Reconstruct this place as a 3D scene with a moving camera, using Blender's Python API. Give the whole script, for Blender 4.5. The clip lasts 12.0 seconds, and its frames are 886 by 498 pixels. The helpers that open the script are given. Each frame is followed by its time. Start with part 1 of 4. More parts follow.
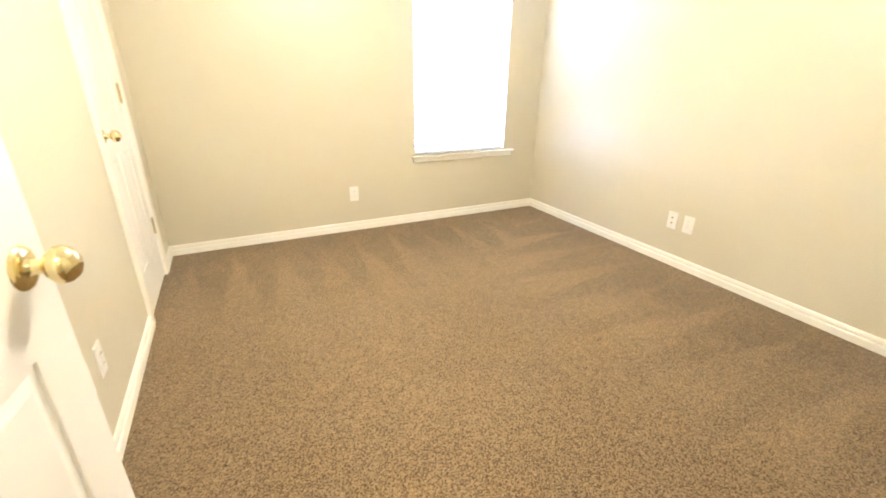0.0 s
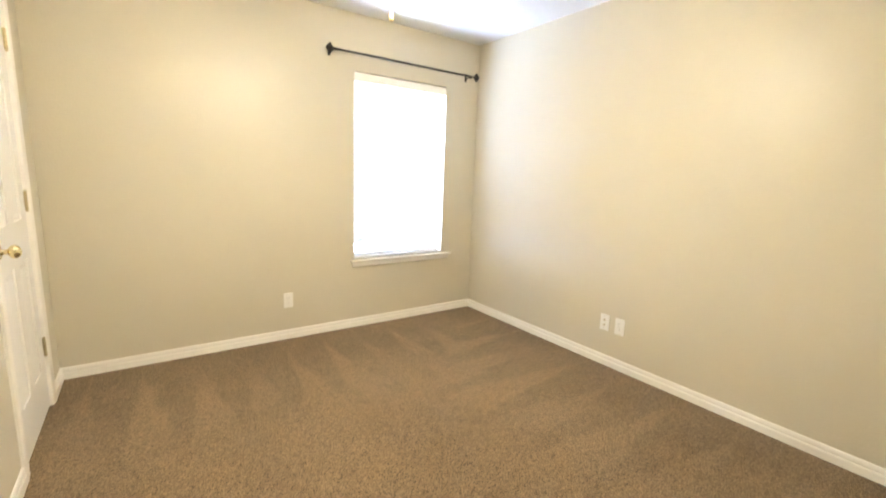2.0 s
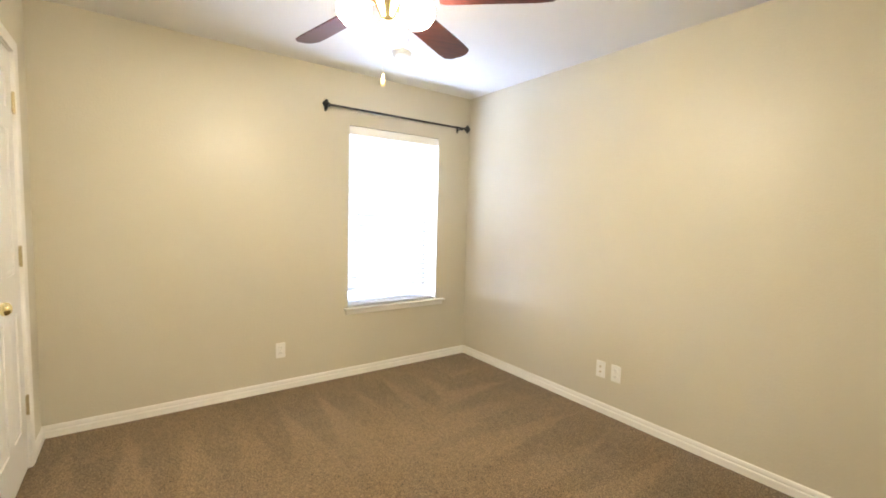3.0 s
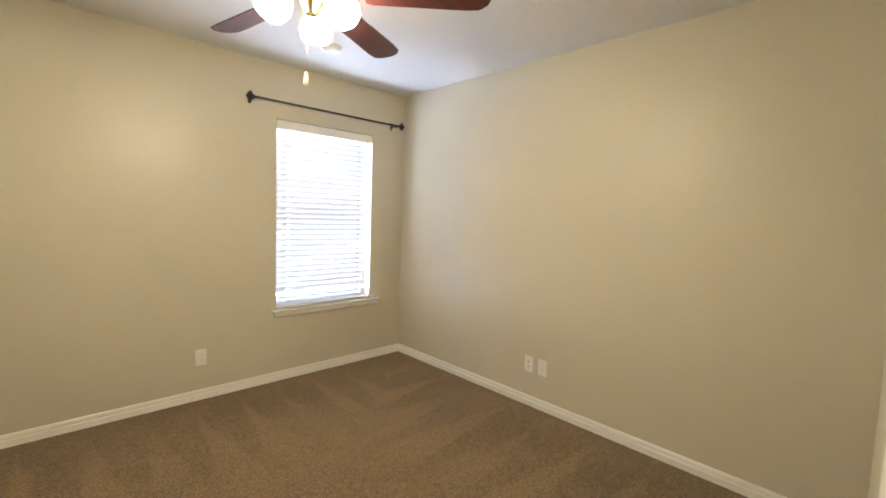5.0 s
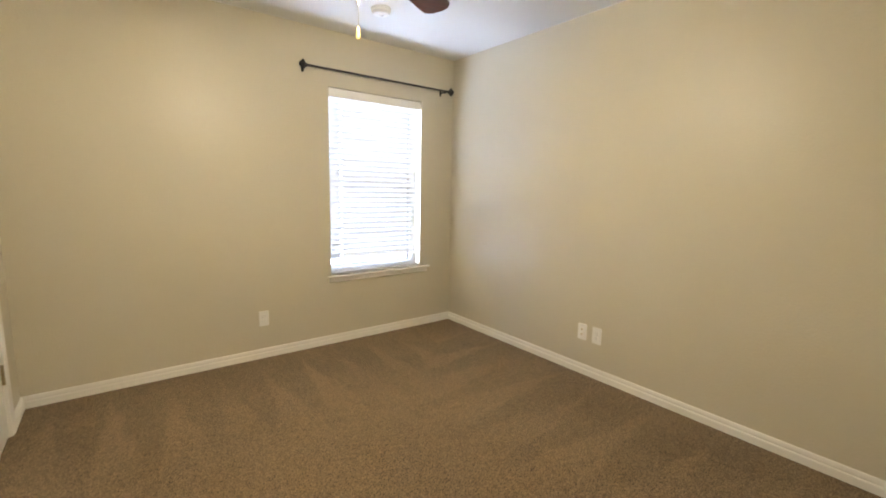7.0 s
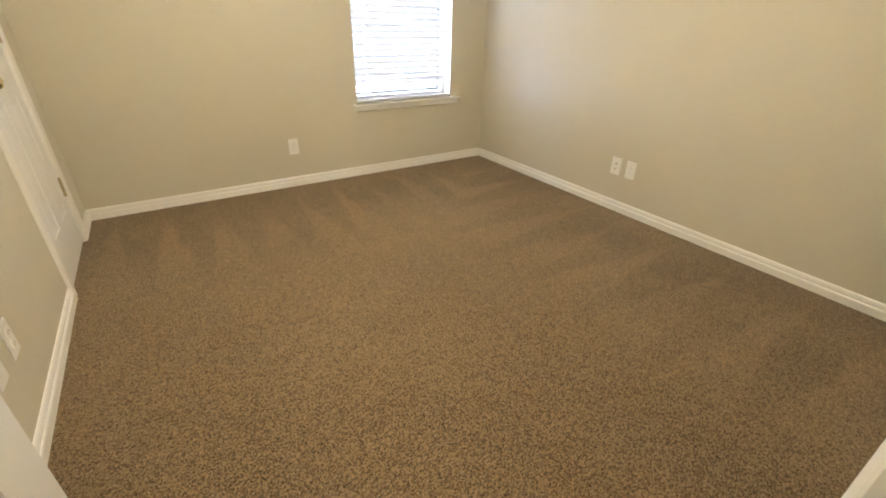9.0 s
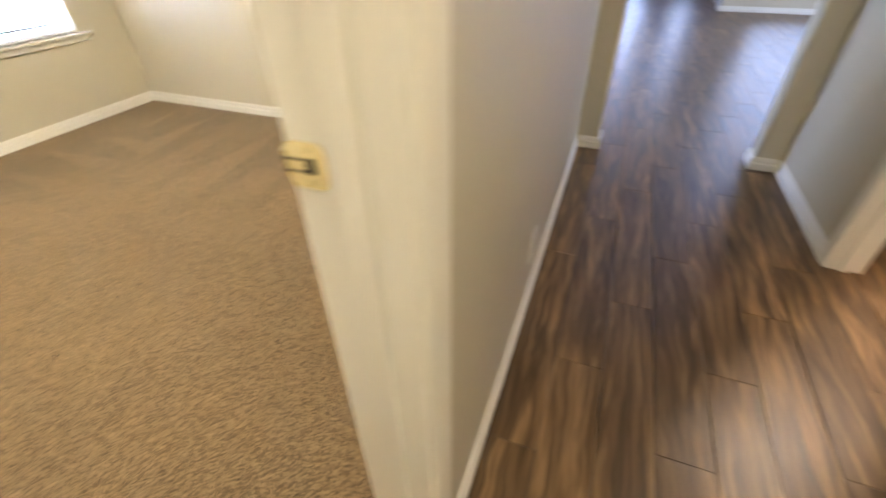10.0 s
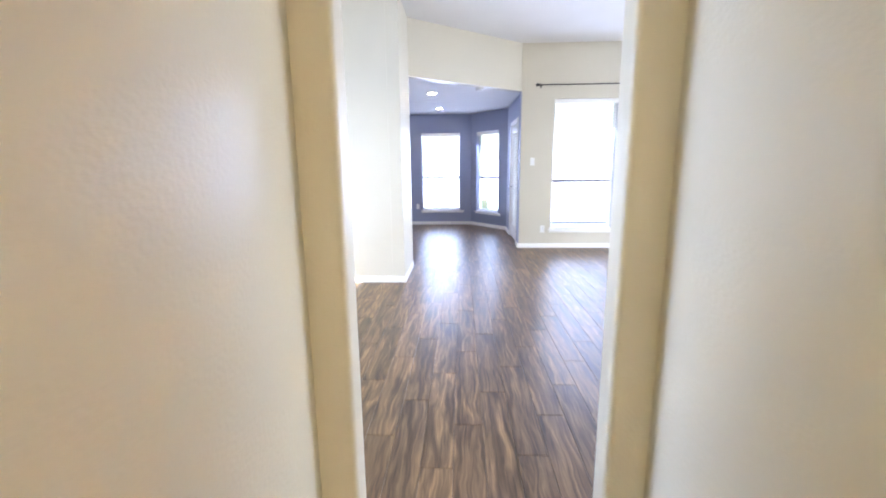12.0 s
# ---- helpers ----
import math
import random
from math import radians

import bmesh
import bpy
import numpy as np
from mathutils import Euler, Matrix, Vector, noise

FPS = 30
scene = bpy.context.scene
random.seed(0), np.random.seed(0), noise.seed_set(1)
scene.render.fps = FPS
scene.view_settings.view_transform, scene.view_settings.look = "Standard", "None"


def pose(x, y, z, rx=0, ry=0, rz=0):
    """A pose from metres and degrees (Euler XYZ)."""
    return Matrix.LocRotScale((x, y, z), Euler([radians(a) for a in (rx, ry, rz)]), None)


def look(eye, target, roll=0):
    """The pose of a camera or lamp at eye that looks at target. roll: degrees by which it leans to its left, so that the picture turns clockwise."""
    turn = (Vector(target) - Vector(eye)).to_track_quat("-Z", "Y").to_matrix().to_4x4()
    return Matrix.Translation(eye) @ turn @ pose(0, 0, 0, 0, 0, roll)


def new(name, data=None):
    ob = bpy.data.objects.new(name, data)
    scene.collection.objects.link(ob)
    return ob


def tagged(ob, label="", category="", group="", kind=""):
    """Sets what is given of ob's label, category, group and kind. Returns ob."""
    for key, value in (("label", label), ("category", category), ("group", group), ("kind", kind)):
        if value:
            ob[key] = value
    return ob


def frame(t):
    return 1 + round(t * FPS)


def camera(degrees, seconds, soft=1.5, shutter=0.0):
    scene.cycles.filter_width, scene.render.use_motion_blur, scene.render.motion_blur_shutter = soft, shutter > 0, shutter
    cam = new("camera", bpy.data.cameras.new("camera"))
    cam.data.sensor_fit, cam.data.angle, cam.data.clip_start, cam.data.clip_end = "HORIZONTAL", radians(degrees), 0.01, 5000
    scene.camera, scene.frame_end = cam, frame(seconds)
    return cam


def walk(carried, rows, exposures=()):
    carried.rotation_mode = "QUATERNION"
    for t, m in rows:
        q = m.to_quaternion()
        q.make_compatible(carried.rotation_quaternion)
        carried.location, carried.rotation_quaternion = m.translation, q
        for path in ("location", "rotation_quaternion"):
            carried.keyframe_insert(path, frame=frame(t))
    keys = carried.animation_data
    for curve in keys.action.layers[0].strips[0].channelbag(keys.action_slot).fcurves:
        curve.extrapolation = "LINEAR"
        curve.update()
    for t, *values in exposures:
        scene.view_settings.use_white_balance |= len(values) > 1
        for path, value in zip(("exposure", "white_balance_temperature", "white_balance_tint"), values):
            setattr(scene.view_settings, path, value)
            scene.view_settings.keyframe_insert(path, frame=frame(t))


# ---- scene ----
cam = camera(92.0, 12.0, 1.8, 0.3)
PATH = [
    (0, (0.5, 0.7, 1.182), (1.314, 2.365, 0.43), 0.5),
    (0.5, (0.512, 0.755, 1.169), (1.467, 2.336, 0.403), 0.9),
    (1, (0.515, 0.757, 1.190), (1.508, 2.313, 0.411), 1.1),
    (1.3, (0.506, 0.764, 1.195), (1.541, 2.342, 0.541), 1.4),
    (1.5, (0.502, 0.768, 1.199), (1.559, 2.36, 0.61), 1.6),
    (2, (0.463, 0.789, 1.275), (1.602, 2.398, 0.935), 2.1),
    (2.5, (0.466, 0.774, 1.307), (1.621, 2.399, 1.147), 1.5),
    (4.5, (0.49, 0.752, 1.362), (1.765, 2.286, 1.207), 1.7),
    (5, (0.508, 0.74, 1.367), (1.886, 2.179, 1.199), 2.0),
    (5.5, (0.513, 0.728, 1.318), (1.96, 2.1, 1.157), 1.4),
    (6, (0.526, 0.734, 1.349), (1.943, 2.133, 1.161), 1.6),
    (6.5, (0.493, 0.771, 1.326), (1.798, 2.274, 1.128), 1.3),
    (8.5, (0.534, 0.732, 1.189), (1.527, 2.274, 0.389), 1.8),
    (9, (0.531, 0.732, 1.16), (1.497, 2.205, 0.214), 1.2),
    (9.5, (0.56, 0.694, 1.122), (1.651, 1.974, 0.039), -0.8),
    (9.8, (0.552, 0.585, 1.140), (1.878, 1.451, -0.082), -1.7),
    (10, (0.573, 0.460, 1.144), (2.051, 1.041, -0.072), -1.0),
    (10.2, (0.659, 0.344, 1.217), (2.222, 0.671, 0.013), -0.6),
    (10.5, (0.783, 0.188, 1.238), (2.469, 0.328, 0.172), 1.5),
    (11, (1.087, 0.132, 1.315), (2.961, 0.178, 0.618), 0.8),
    (11.2, (1.262, 0.151, 1.359), (3.177, 0.188, 0.784), 0.6),
    (11.5, (1.47, 0.17, 1.377), (3.398, 0.177, 0.844), 0.1),
    (11.7, (1.683, 0.141, 1.359), (3.624, 0.153, 0.875), -0.6),
    (12, (1.977, 0.110, 1.349), (3.938, 0.196, 0.965), -0.6),
]
# exposure steps: the camera opens up at the start, closes while it looks at the window, and opens again in the passage
EXPOSURES = [(0.0, 1.5, 6050, 10), (0.6, 1.28, 6050, 9), (1.0, 1.24, 6050, 9), (1.5, 1.28, 6100, 9), (2.0, 1.02, 6200, 10), (2.5, 0.88, 6200, 10), (4.5, 0.26, 6500, 10), (5.5, 0.18, 6550, 10), (6.5, 0.22, 6550, 10), (8.5, 0.22, 6450, 10),
             (9.0, 0.52, 6400, 10), (9.5, 0.85, 6400, 10), (10.0, 1.15, 6200, 10), (10.5, 1.62, 6000, 10), (11.0, 2.03, 6150, 9), (11.5, 2.13, 6350, 8), (12.0, 2.05, 6500, 7)]
walk(cam, [(t, look(eye, target, roll)) for t, eye, target, roll in PATH], EXPOSURES)

# ---- world, sun, lamps ----
SUN_FROM = Vector((-0.50, 0.38, 0.42)).normalized()
world = bpy.data.worlds.new("world")
scene.world = world
world.use_nodes = True
wn = world.node_tree.nodes
sky = wn.new("ShaderNodeTexSky")
sky.sky_type, sky.sun_disc = "NISHITA", False
sky.sun_elevation = math.asin(SUN_FROM.z)
sky.sun_rotation = math.atan2(SUN_FROM.x, SUN_FROM.y)
sky.air_density, sky.dust_density = 1.0, 2.0
wn["Background"].inputs["Strength"].default_value = 0.15
world.node_tree.links.new(sky.outputs[0], wn["Background"].inputs["Color"])


def sun_lamp():
    d = bpy.data.lights.new("sun", "SUN")
    d.energy, d.angle, d.color = 5.0, radians(0.5), (1.0, 0.95, 0.88)
    ob = new("sun", d)
    ob.matrix_world = look(SUN_FROM * 30, (0, 0, 0))


def area_lamp(name, at, aim, w, h, watts, colour):
    d = bpy.data.lights.new(name, "AREA")
    d.shape, d.size, d.size_y, d.energy, d.color = "RECTANGLE", w, h, watts, colour
    ob = new(name, d)
    ob.matrix_world = look(at, aim)
    return ob


def point_lamp(name, at, watts, colour, radius):
    d = bpy.data.lights.new(name, "POINT")
    d.energy, d.color, d.shadow_soft_size = watts, colour, radius
    ob = new(name, d)
    ob.location = at


sun_lamp()
DAY = (0.71, 0.76, 1.0)
SKY_BLUE = (0.52, 0.60, 1.0)
area_lamp("daylight_bedroom", (2.20, 4.95, 2.15), (2.28, 4.05, 1.25), 1.7, 1.3, 34, (0.62, 0.72, 1.0))
area_lamp("daylight_garden", (2.28, 4.20, 1.32), (2.28, 3.0, 1.32), 0.82, 1.4, 66, (0.56, 0.68, 1.0))
area_lamp("daylight_living", (9.16, -2.36, 1.34), (7.0, -2.36, 0.7), 2.0, 2.0, 40, SKY_BLUE)
area_lamp("daylight_bay", (12.05, 0.57, 1.2), (10.0, 0.57, 0.8), 0.86, 1.7, 24, SKY_BLUE)
area_lamp("daylight_bay_side", (11.53, -0.58, 1.2), (10.5, 0.72, 0.8), 0.70, 1.7, 14, SKY_BLUE)
area_lamp("daylight_north", (5.00, 3.24, 1.50), (4.6, 0.0, 0.2), 1.75, 1.2, 38, (0.50, 0.62, 1.0))
# Fill lamp behind an added, unseen opening; brightens the living room from the south.
area_lamp("south_fill", (6.00, -5.00, 1.05), (6.0, 0.0, -1.2), 2.9, 2.0, 66, DAY)


# ---- materials ----


def material(name, base=(0.5, 0.5, 0.5), rough=0.5, metal=0.0, vary=0.06, scale=3.0, bump=0.0, bump_scale=200.0, bump_dist=0.001, fine=0.0, fine_scale=60.0, spec=0.5):
    """A painted or plain surface with variation at two scales and a fine relief."""
    m = bpy.data.materials.new(name)
    m.use_nodes = True
    nt = m.node_tree
    n, l = nt.nodes, nt.links
    b = n["Principled BSDF"]
    b.inputs["Roughness"].default_value = rough
    b.inputs["Metallic"].default_value = metal
    b.inputs["Specular IOR Level"].default_value = spec
    tc = n.new("ShaderNodeTexCoord")
    geo = n.new("ShaderNodeNewGeometry")
    big = n.new("ShaderNodeTexNoise")
    big.inputs["Scale"].default_value = scale
    big.inputs["Detail"].default_value = 4
    l.new(geo.outputs["Position"], big.inputs["Vector"])
    ramp = n.new("ShaderNodeValToRGB")
    ramp.color_ramp.elements[0].position, ramp.color_ramp.elements[1].position = 0.3, 0.7
    ramp.color_ramp.elements[0].color = (*[c * (1 - vary) for c in base], 1)
    ramp.color_ramp.elements[1].color = (*[min(1, c * (1 + vary)) for c in base], 1)
    l.new(big.outputs["Fac"], ramp.inputs["Fac"])
    out = ramp.outputs["Color"]
    if fine:
        sm = n.new("ShaderNodeTexNoise")
        sm.inputs["Scale"].default_value = fine_scale
        sm.inputs["Detail"].default_value = 3
        l.new(geo.outputs["Position"], sm.inputs["Vector"])
        mr = n.new("ShaderNodeMapRange")
        mr.inputs[1].default_value, mr.inputs[2].default_value = 0.3, 0.7
        mr.inputs[3].default_value, mr.inputs[4].default_value = 1 - fine, 1 + fine
        l.new(sm.outputs["Fac"], mr.inputs[0])
        mx = n.new("ShaderNodeVectorMath")
        mx.operation = "SCALE"
        l.new(out, mx.inputs[0])
        l.new(mr.outputs[0], mx.inputs["Scale"])
        out = mx.outputs[0]
    l.new(out, b.inputs["Base Color"])
    if bump:
        t = n.new("ShaderNodeTexNoise")
        t.inputs["Scale"].default_value, t.inputs["Detail"].default_value = bump_scale, 2
        l.new(geo.outputs["Position"], t.inputs["Vector"])
        bp = n.new("ShaderNodeBump")
        bp.inputs["Strength"].default_value, bp.inputs["Distance"].default_value = bump, bump_dist
        l.new(t.outputs["Fac"], bp.inputs["Height"])
        l.new(bp.outputs[0], b.inputs["Normal"])
    return m


def wall_paint(name, base, rough=0.55):
    """Rolled paint over an orange-peel plaster."""
    m = material(name, base, rough, vary=0.025, scale=1.2, bump=0.6, bump_scale=80, bump_dist=0.0020, spec=0.34)
    return m


def carpet_material():
    """Cut-pile carpet: speckled yarn, coarse tufts, and the fan of vacuum strokes that lean the pile away from the door."""
    m = bpy.data.materials.new("carpet")
    m.use_nodes = True
    n, l = m.node_tree.nodes, m.node_tree.links
    b = n["Principled BSDF"]
    b.inputs["Roughness"].default_value = 1.0
    b.inputs["Specular IOR Level"].default_value = 0.1
    b.inputs["Sheen Weight"].default_value = 0.34
    b.inputs["Sheen Tint"].default_value = (0.95, 0.80, 0.60, 1)
    b.inputs["Sheen Roughness"].default_value = 0.6
    geo = n.new("ShaderNodeNewGeometry")

    def tex(scale, detail, source):
        t = n.new("ShaderNodeTexNoise")
        t.inputs["Scale"].default_value, t.inputs["Detail"].default_value = scale, detail
        l.new(source, t.inputs["Vector"])
        return t.outputs["Fac"]

    def mapped(v, a0, a1, b0, b1):
        r = n.new("ShaderNodeMapRange")
        for i, q in enumerate((a0, a1, b0, b1)):
            r.inputs[i + 1].default_value = q
        l.new(v, r.inputs[0])
        return r.outputs[0]

    def maths(op, a, c):
        r = n.new("ShaderNodeMath")
        r.operation = op
        for i, q in enumerate((a, c)):
            if isinstance(q, (int, float)):
                r.inputs[i].default_value = q
            else:
                l.new(q, r.inputs[i])
        return r.outputs[0]

    pos = geo.outputs["Position"]
    sep = n.new("ShaderNodeSeparateXYZ")
    l.new(pos, sep.inputs[0])
    wob = maths("MULTIPLY", maths("SUBTRACT", tex(3.0, 2, pos), 0.5), 0.42)

    def wedges(across, clear, pitch):
        """Light wedges of brushed pile, their tips towards a wall."""
        turns = maths("ADD", maths("DIVIDE", across, pitch), wob)
        cell = maths("FLOOR", turns, 0)
        off = maths("ABSOLUTE", maths("SUBTRACT", maths("SUBTRACT", turns, cell), 0.5), 0)
        rnd = maths("FRACT", maths("MULTIPLY", maths("SINE", maths("MULTIPLY", maths("ADD", cell, 3.0), 12.9898), 0), 43.7), 0)
        half = mapped(maths("SUBTRACT", clear, maths("MULTIPLY", rnd, 0.20)), 0.10, 0.85, 0.0, 0.34)
        return mapped(maths("SUBTRACT", half, off), -0.05, 0.05, -1.0, 1.0)

    clear_e, clear_n = maths("SUBTRACT", 3.065, sep.outputs[0]), maths("SUBTRACT", 4.0, sep.outputs[1])
    clear = maths("MINIMUM", clear_e, clear_n)
    pick = mapped(maths("SUBTRACT", clear_e, clear_n), -0.05, 0.05, 0.0, 1.0)
    we, wn_ = wedges(sep.outputs[1], clear_e, 0.34), wedges(sep.outputs[0], clear_n, 0.275)
    both = maths("ADD", maths("MULTIPLY", wn_, pick), maths("MULTIPLY", we, maths("SUBTRACT", 1.0, pick)))
    fade = mapped(clear, 0.55, 1.25, 1.0, 0.06)
    patchy = mapped(tex(1.7, 2, pos), 0.40, 0.58, 0.30, 1.15)
    stroke = maths("MULTIPLY", maths("MULTIPLY", both, fade), patchy)
    blot = mapped(tex(1.6, 3, pos), 0.3, 0.7, -1.0, 1.0)
    yarn = mapped(tex(260, 2, pos), 0.36, 0.64, -1.0, 1.0)
    tuft = mapped(tex(165, 3, pos), 0.34, 0.66, -1.0, 1.0)
    vor = n.new("ShaderNodeTexVoronoi")
    vor.inputs["Scale"].default_value = 235.0
    l.new(pos, vor.inputs["Vector"])
    grey = n.new("ShaderNodeSeparateXYZ")
    l.new(vor.outputs["Color"], grey.inputs[0])
    speck = mapped(grey.outputs[0], 0.0, 1.0, -1.0, 1.0)
    total = maths("ADD", maths("ADD", maths("MULTIPLY", stroke, 0.23), maths("MULTIPLY", blot, 0.12)),
                  maths("ADD", maths("MULTIPLY", speck, 0.90), maths("ADD", maths("MULTIPLY", yarn, 0.25), maths("MULTIPLY", tuft, 0.50))))
    ramp = n.new("ShaderNodeValToRGB")
    ramp.color_ramp.elements[0].color = (0.021, 0.0125, 0.0055, 1)
    ramp.color_ramp.elements[1].color = (0.290, 0.200, 0.108, 1)
    l.new(mapped(total, -1.0, 1.0, 0, 1), ramp.inputs["Fac"])
    l.new(ramp.outputs["Color"], b.inputs["Base Color"])
    bp = n.new("ShaderNodeBump")
    bp.inputs["Strength"].default_value, bp.inputs["Distance"].default_value = 0.4, 0.0025
    l.new(maths("ADD", tex(300, 2, pos), maths("MULTIPLY", grey.outputs[1], 0.5)), bp.inputs["Height"])
    l.new(bp.outputs[0], b.inputs["Normal"])
    return m


def plank_material():
    """Dark wood-look plank with long grain, a tone of its own for each plank, and a satin coat."""
    m = bpy.data.materials.new("plank_wood")
    m.use_nodes = True
    n, l = m.node_tree.nodes, m.node_tree.links
    b = n["Principled BSDF"]
    geo = n.new("ShaderNodeNewGeometry")
    info = n.new("ShaderNodeObjectInfo")
    add = n.new("ShaderNodeMath")
    l.new(info.outputs["Random"], add.inputs[0])
    l.new(geo.outputs["Random Per Island"], add.inputs[1])
    frac = n.new("ShaderNodeMath")
    frac.operation = "FRACT"
    l.new(add.outputs[0], frac.inputs[0])
    rnd = frac.outputs[0]
    shift = n.new("ShaderNodeCombineXYZ")
    sc = n.new("ShaderNodeMath")
    sc.operation, sc.inputs[1].default_value = "MULTIPLY", 37.0
    l.new(rnd, sc.inputs[0])
    l.new(sc.outputs[0], shift.inputs[2])
    l.new(sc.outputs[0], shift.inputs[0])
    va = n.new("ShaderNodeVectorMath")
    l.new(geo.outputs["Position"], va.inputs[0])
    l.new(shift.outputs[0], va.inputs[1])
    swirl = n.new("ShaderNodeTexNoise")
    swirl.inputs["Scale"].default_value, swirl.inputs["Detail"].default_value = 5.5, 2
    l.new(va.outputs[0], swirl.inputs["Vector"])
    bend = n.new("ShaderNodeMapRange")
    bend.inputs[3].default_value, bend.inputs[4].default_value = -0.020, 0.020
    l.new(swirl.outputs["Fac"], bend.inputs[0])
    aside = n.new("ShaderNodeCombineXYZ")
    l.new(bend.outputs[0], aside.inputs[1])
    bent = n.new("ShaderNodeVectorMath")
    l.new(va.outputs[0], bent.inputs[0])
    l.new(aside.outputs[0], bent.inputs[1])
    mp = n.new("ShaderNodeMapping")
    mp.inputs["Scale"].default_value = (0.9, 11.0, 1.0)
    l.new(bent.outputs[0], mp.inputs["Vector"])
    g1 = n.new("ShaderNodeTexNoise")
    g1.inputs["Scale"].default_value, g1.inputs["Detail"].default_value, g1.inputs["Distortion"].default_value = 1.5, 8, 2.2
    l.new(mp.outputs[0], g1.inputs["Vector"])
    mp2 = n.new("ShaderNodeMapping")
    mp2.inputs["Scale"].default_value = (6, 130, 1)
    l.new(bent.outputs[0], mp2.inputs["Vector"])
    g2 = n.new("ShaderNodeTexNoise")
    g2.inputs["Scale"].default_value, g2.inputs["Detail"].default_value = 1.0, 3
    l.new(mp2.outputs[0], g2.inputs["Vector"])
    ramp = n.new("ShaderNodeValToRGB")
    e = ramp.color_ramp.elements
    e[0].position, e[0].color = 0.30, (0.050, 0.031, 0.015, 1)
    e[1].position, e[1].color = 0.74, (0.315, 0.198, 0.094, 1)
    mid = e.new(0.50)
    mid.color = (0.140, 0.085, 0.041, 1)
    l.new(g1.outputs["Fac"], ramp.inputs["Fac"])
    tone0 = n.new("ShaderNodeMapRange")
    tone0.inputs[3].default_value, tone0.inputs[4].default_value = 0.78, 1.22
    l.new(rnd, tone0.inputs[0])
    mp3 = n.new("ShaderNodeMapping")
    mp3.inputs["Scale"].default_value = (2.1, 17.0, 1.0)
    l.new(bent.outputs[0], mp3.inputs["Vector"])
    figure = n.new("ShaderNodeTexVoronoi")
    figure.feature, figure.inputs["Scale"].default_value = "SMOOTH_F1", 1.0
    figure.inputs["Smoothness"].default_value = 0.18
    l.new(mp3.outputs[0], figure.inputs["Vector"])
    streak = n.new("ShaderNodeSeparateXYZ")
    l.new(figure.outputs["Color"], streak.inputs[0])
    tone1 = n.new("ShaderNodeMapRange")
    tone1.inputs[3].default_value, tone1.inputs[4].default_value = 0.70, 1.30
    l.new(streak.outputs[0], tone1.inputs[0])
    tone = n.new("ShaderNodeMath")
    tone.operation = "MULTIPLY"
    l.new(tone0.outputs[0], tone.inputs[0])
    l.new(tone1.outputs[0], tone.inputs[1])
    fine = n.new("ShaderNodeMapRange")
    fine.inputs[1].default_value, fine.inputs[2].default_value, fine.inputs[3].default_value, fine.inputs[4].default_value = 0.3, 0.7, 0.75, 1.25
    l.new(g2.outputs["Fac"], fine.inputs[0])
    mul = n.new("ShaderNodeMath")
    mul.operation = "MULTIPLY"
    l.new(tone.outputs[0], mul.inputs[0])
    l.new(fine.outputs[0], mul.inputs[1])
    col = n.new("ShaderNodeVectorMath")
    col.operation = "SCALE"
    l.new(ramp.outputs["Color"], col.inputs[0])
    l.new(mul.outputs[0], col.inputs["Scale"])
    l.new(col.outputs[0], b.inputs["Base Color"])
    rr = n.new("ShaderNodeMapRange")
    rr.inputs[3].default_value, rr.inputs[4].default_value = 0.26, 0.44
    l.new(g1.outputs["Fac"], rr.inputs[0])
    l.new(rr.outputs[0], b.inputs["Roughness"])
    b.inputs["Specular IOR Level"].default_value = 0.38
    bp = n.new("ShaderNodeBump")
    bp.inputs["Strength"].default_value, bp.inputs["Distance"].default_value = 0.35, 0.0012
    l.new(g2.outputs["Fac"], bp.inputs["Height"])
    l.new(bp.outputs[0], b.inputs["Normal"])
    return m


def wood_material(name, dark, light, rough, axis_scale=(3, 3, 30), coat=0.0):
    m = bpy.data.materials.new(name)
    m.use_nodes = True
    n, l = m.node_tree.nodes, m.node_tree.links
    b = n["Principled BSDF"]
    tc = n.new("ShaderNodeTexCoord")
    mp = n.new("ShaderNodeMapping")
    mp.inputs["Scale"].default_value = axis_scale
    l.new(tc.outputs["Object"], mp.inputs["Vector"])
    g = n.new("ShaderNodeTexNoise")
    g.inputs["Scale"].default_value, g.inputs["Detail"].default_value, g.inputs["Distortion"].default_value = 3, 6, 0.6
    l.new(mp.outputs[0], g.inputs["Vector"])
    ramp = n.new("ShaderNodeValToRGB")
    ramp.color_ramp.elements[0].position, ramp.color_ramp.elements[1].position = 0.3, 0.7
    ramp.color_ramp.elements[0].color, ramp.color_ramp.elements[1].color = (*dark, 1), (*light, 1)
    l.new(g.outputs["Fac"], ramp.inputs["Fac"])
    l.new(ramp.outputs["Color"], b.inputs["Base Color"])
    b.inputs["Roughness"].default_value = rough
    b.inputs["Coat Weight"].default_value = coat
    bp = n.new("ShaderNodeBump")
    bp.inputs["Strength"].default_value, bp.inputs["Distance"].default_value = 0.2, 0.0005
    l.new(g.outputs["Fac"], bp.inputs["Height"])
    l.new(bp.outputs[0], b.inputs["Normal"])
    return m


def glow_material(name, colour, strength, base=(0.9, 0.9, 0.88)):
    m = bpy.data.materials.new(name)
    m.use_nodes = True
    b = m.node_tree.nodes["Principled BSDF"]
    b.inputs["Base Color"].default_value = (*base, 1)
    b.inputs["Roughness"].default_value = 0.3
    b.inputs["Emission Color"].default_value = (*colour, 1)
    b.inputs["Emission Strength"].default_value = strength
    return m


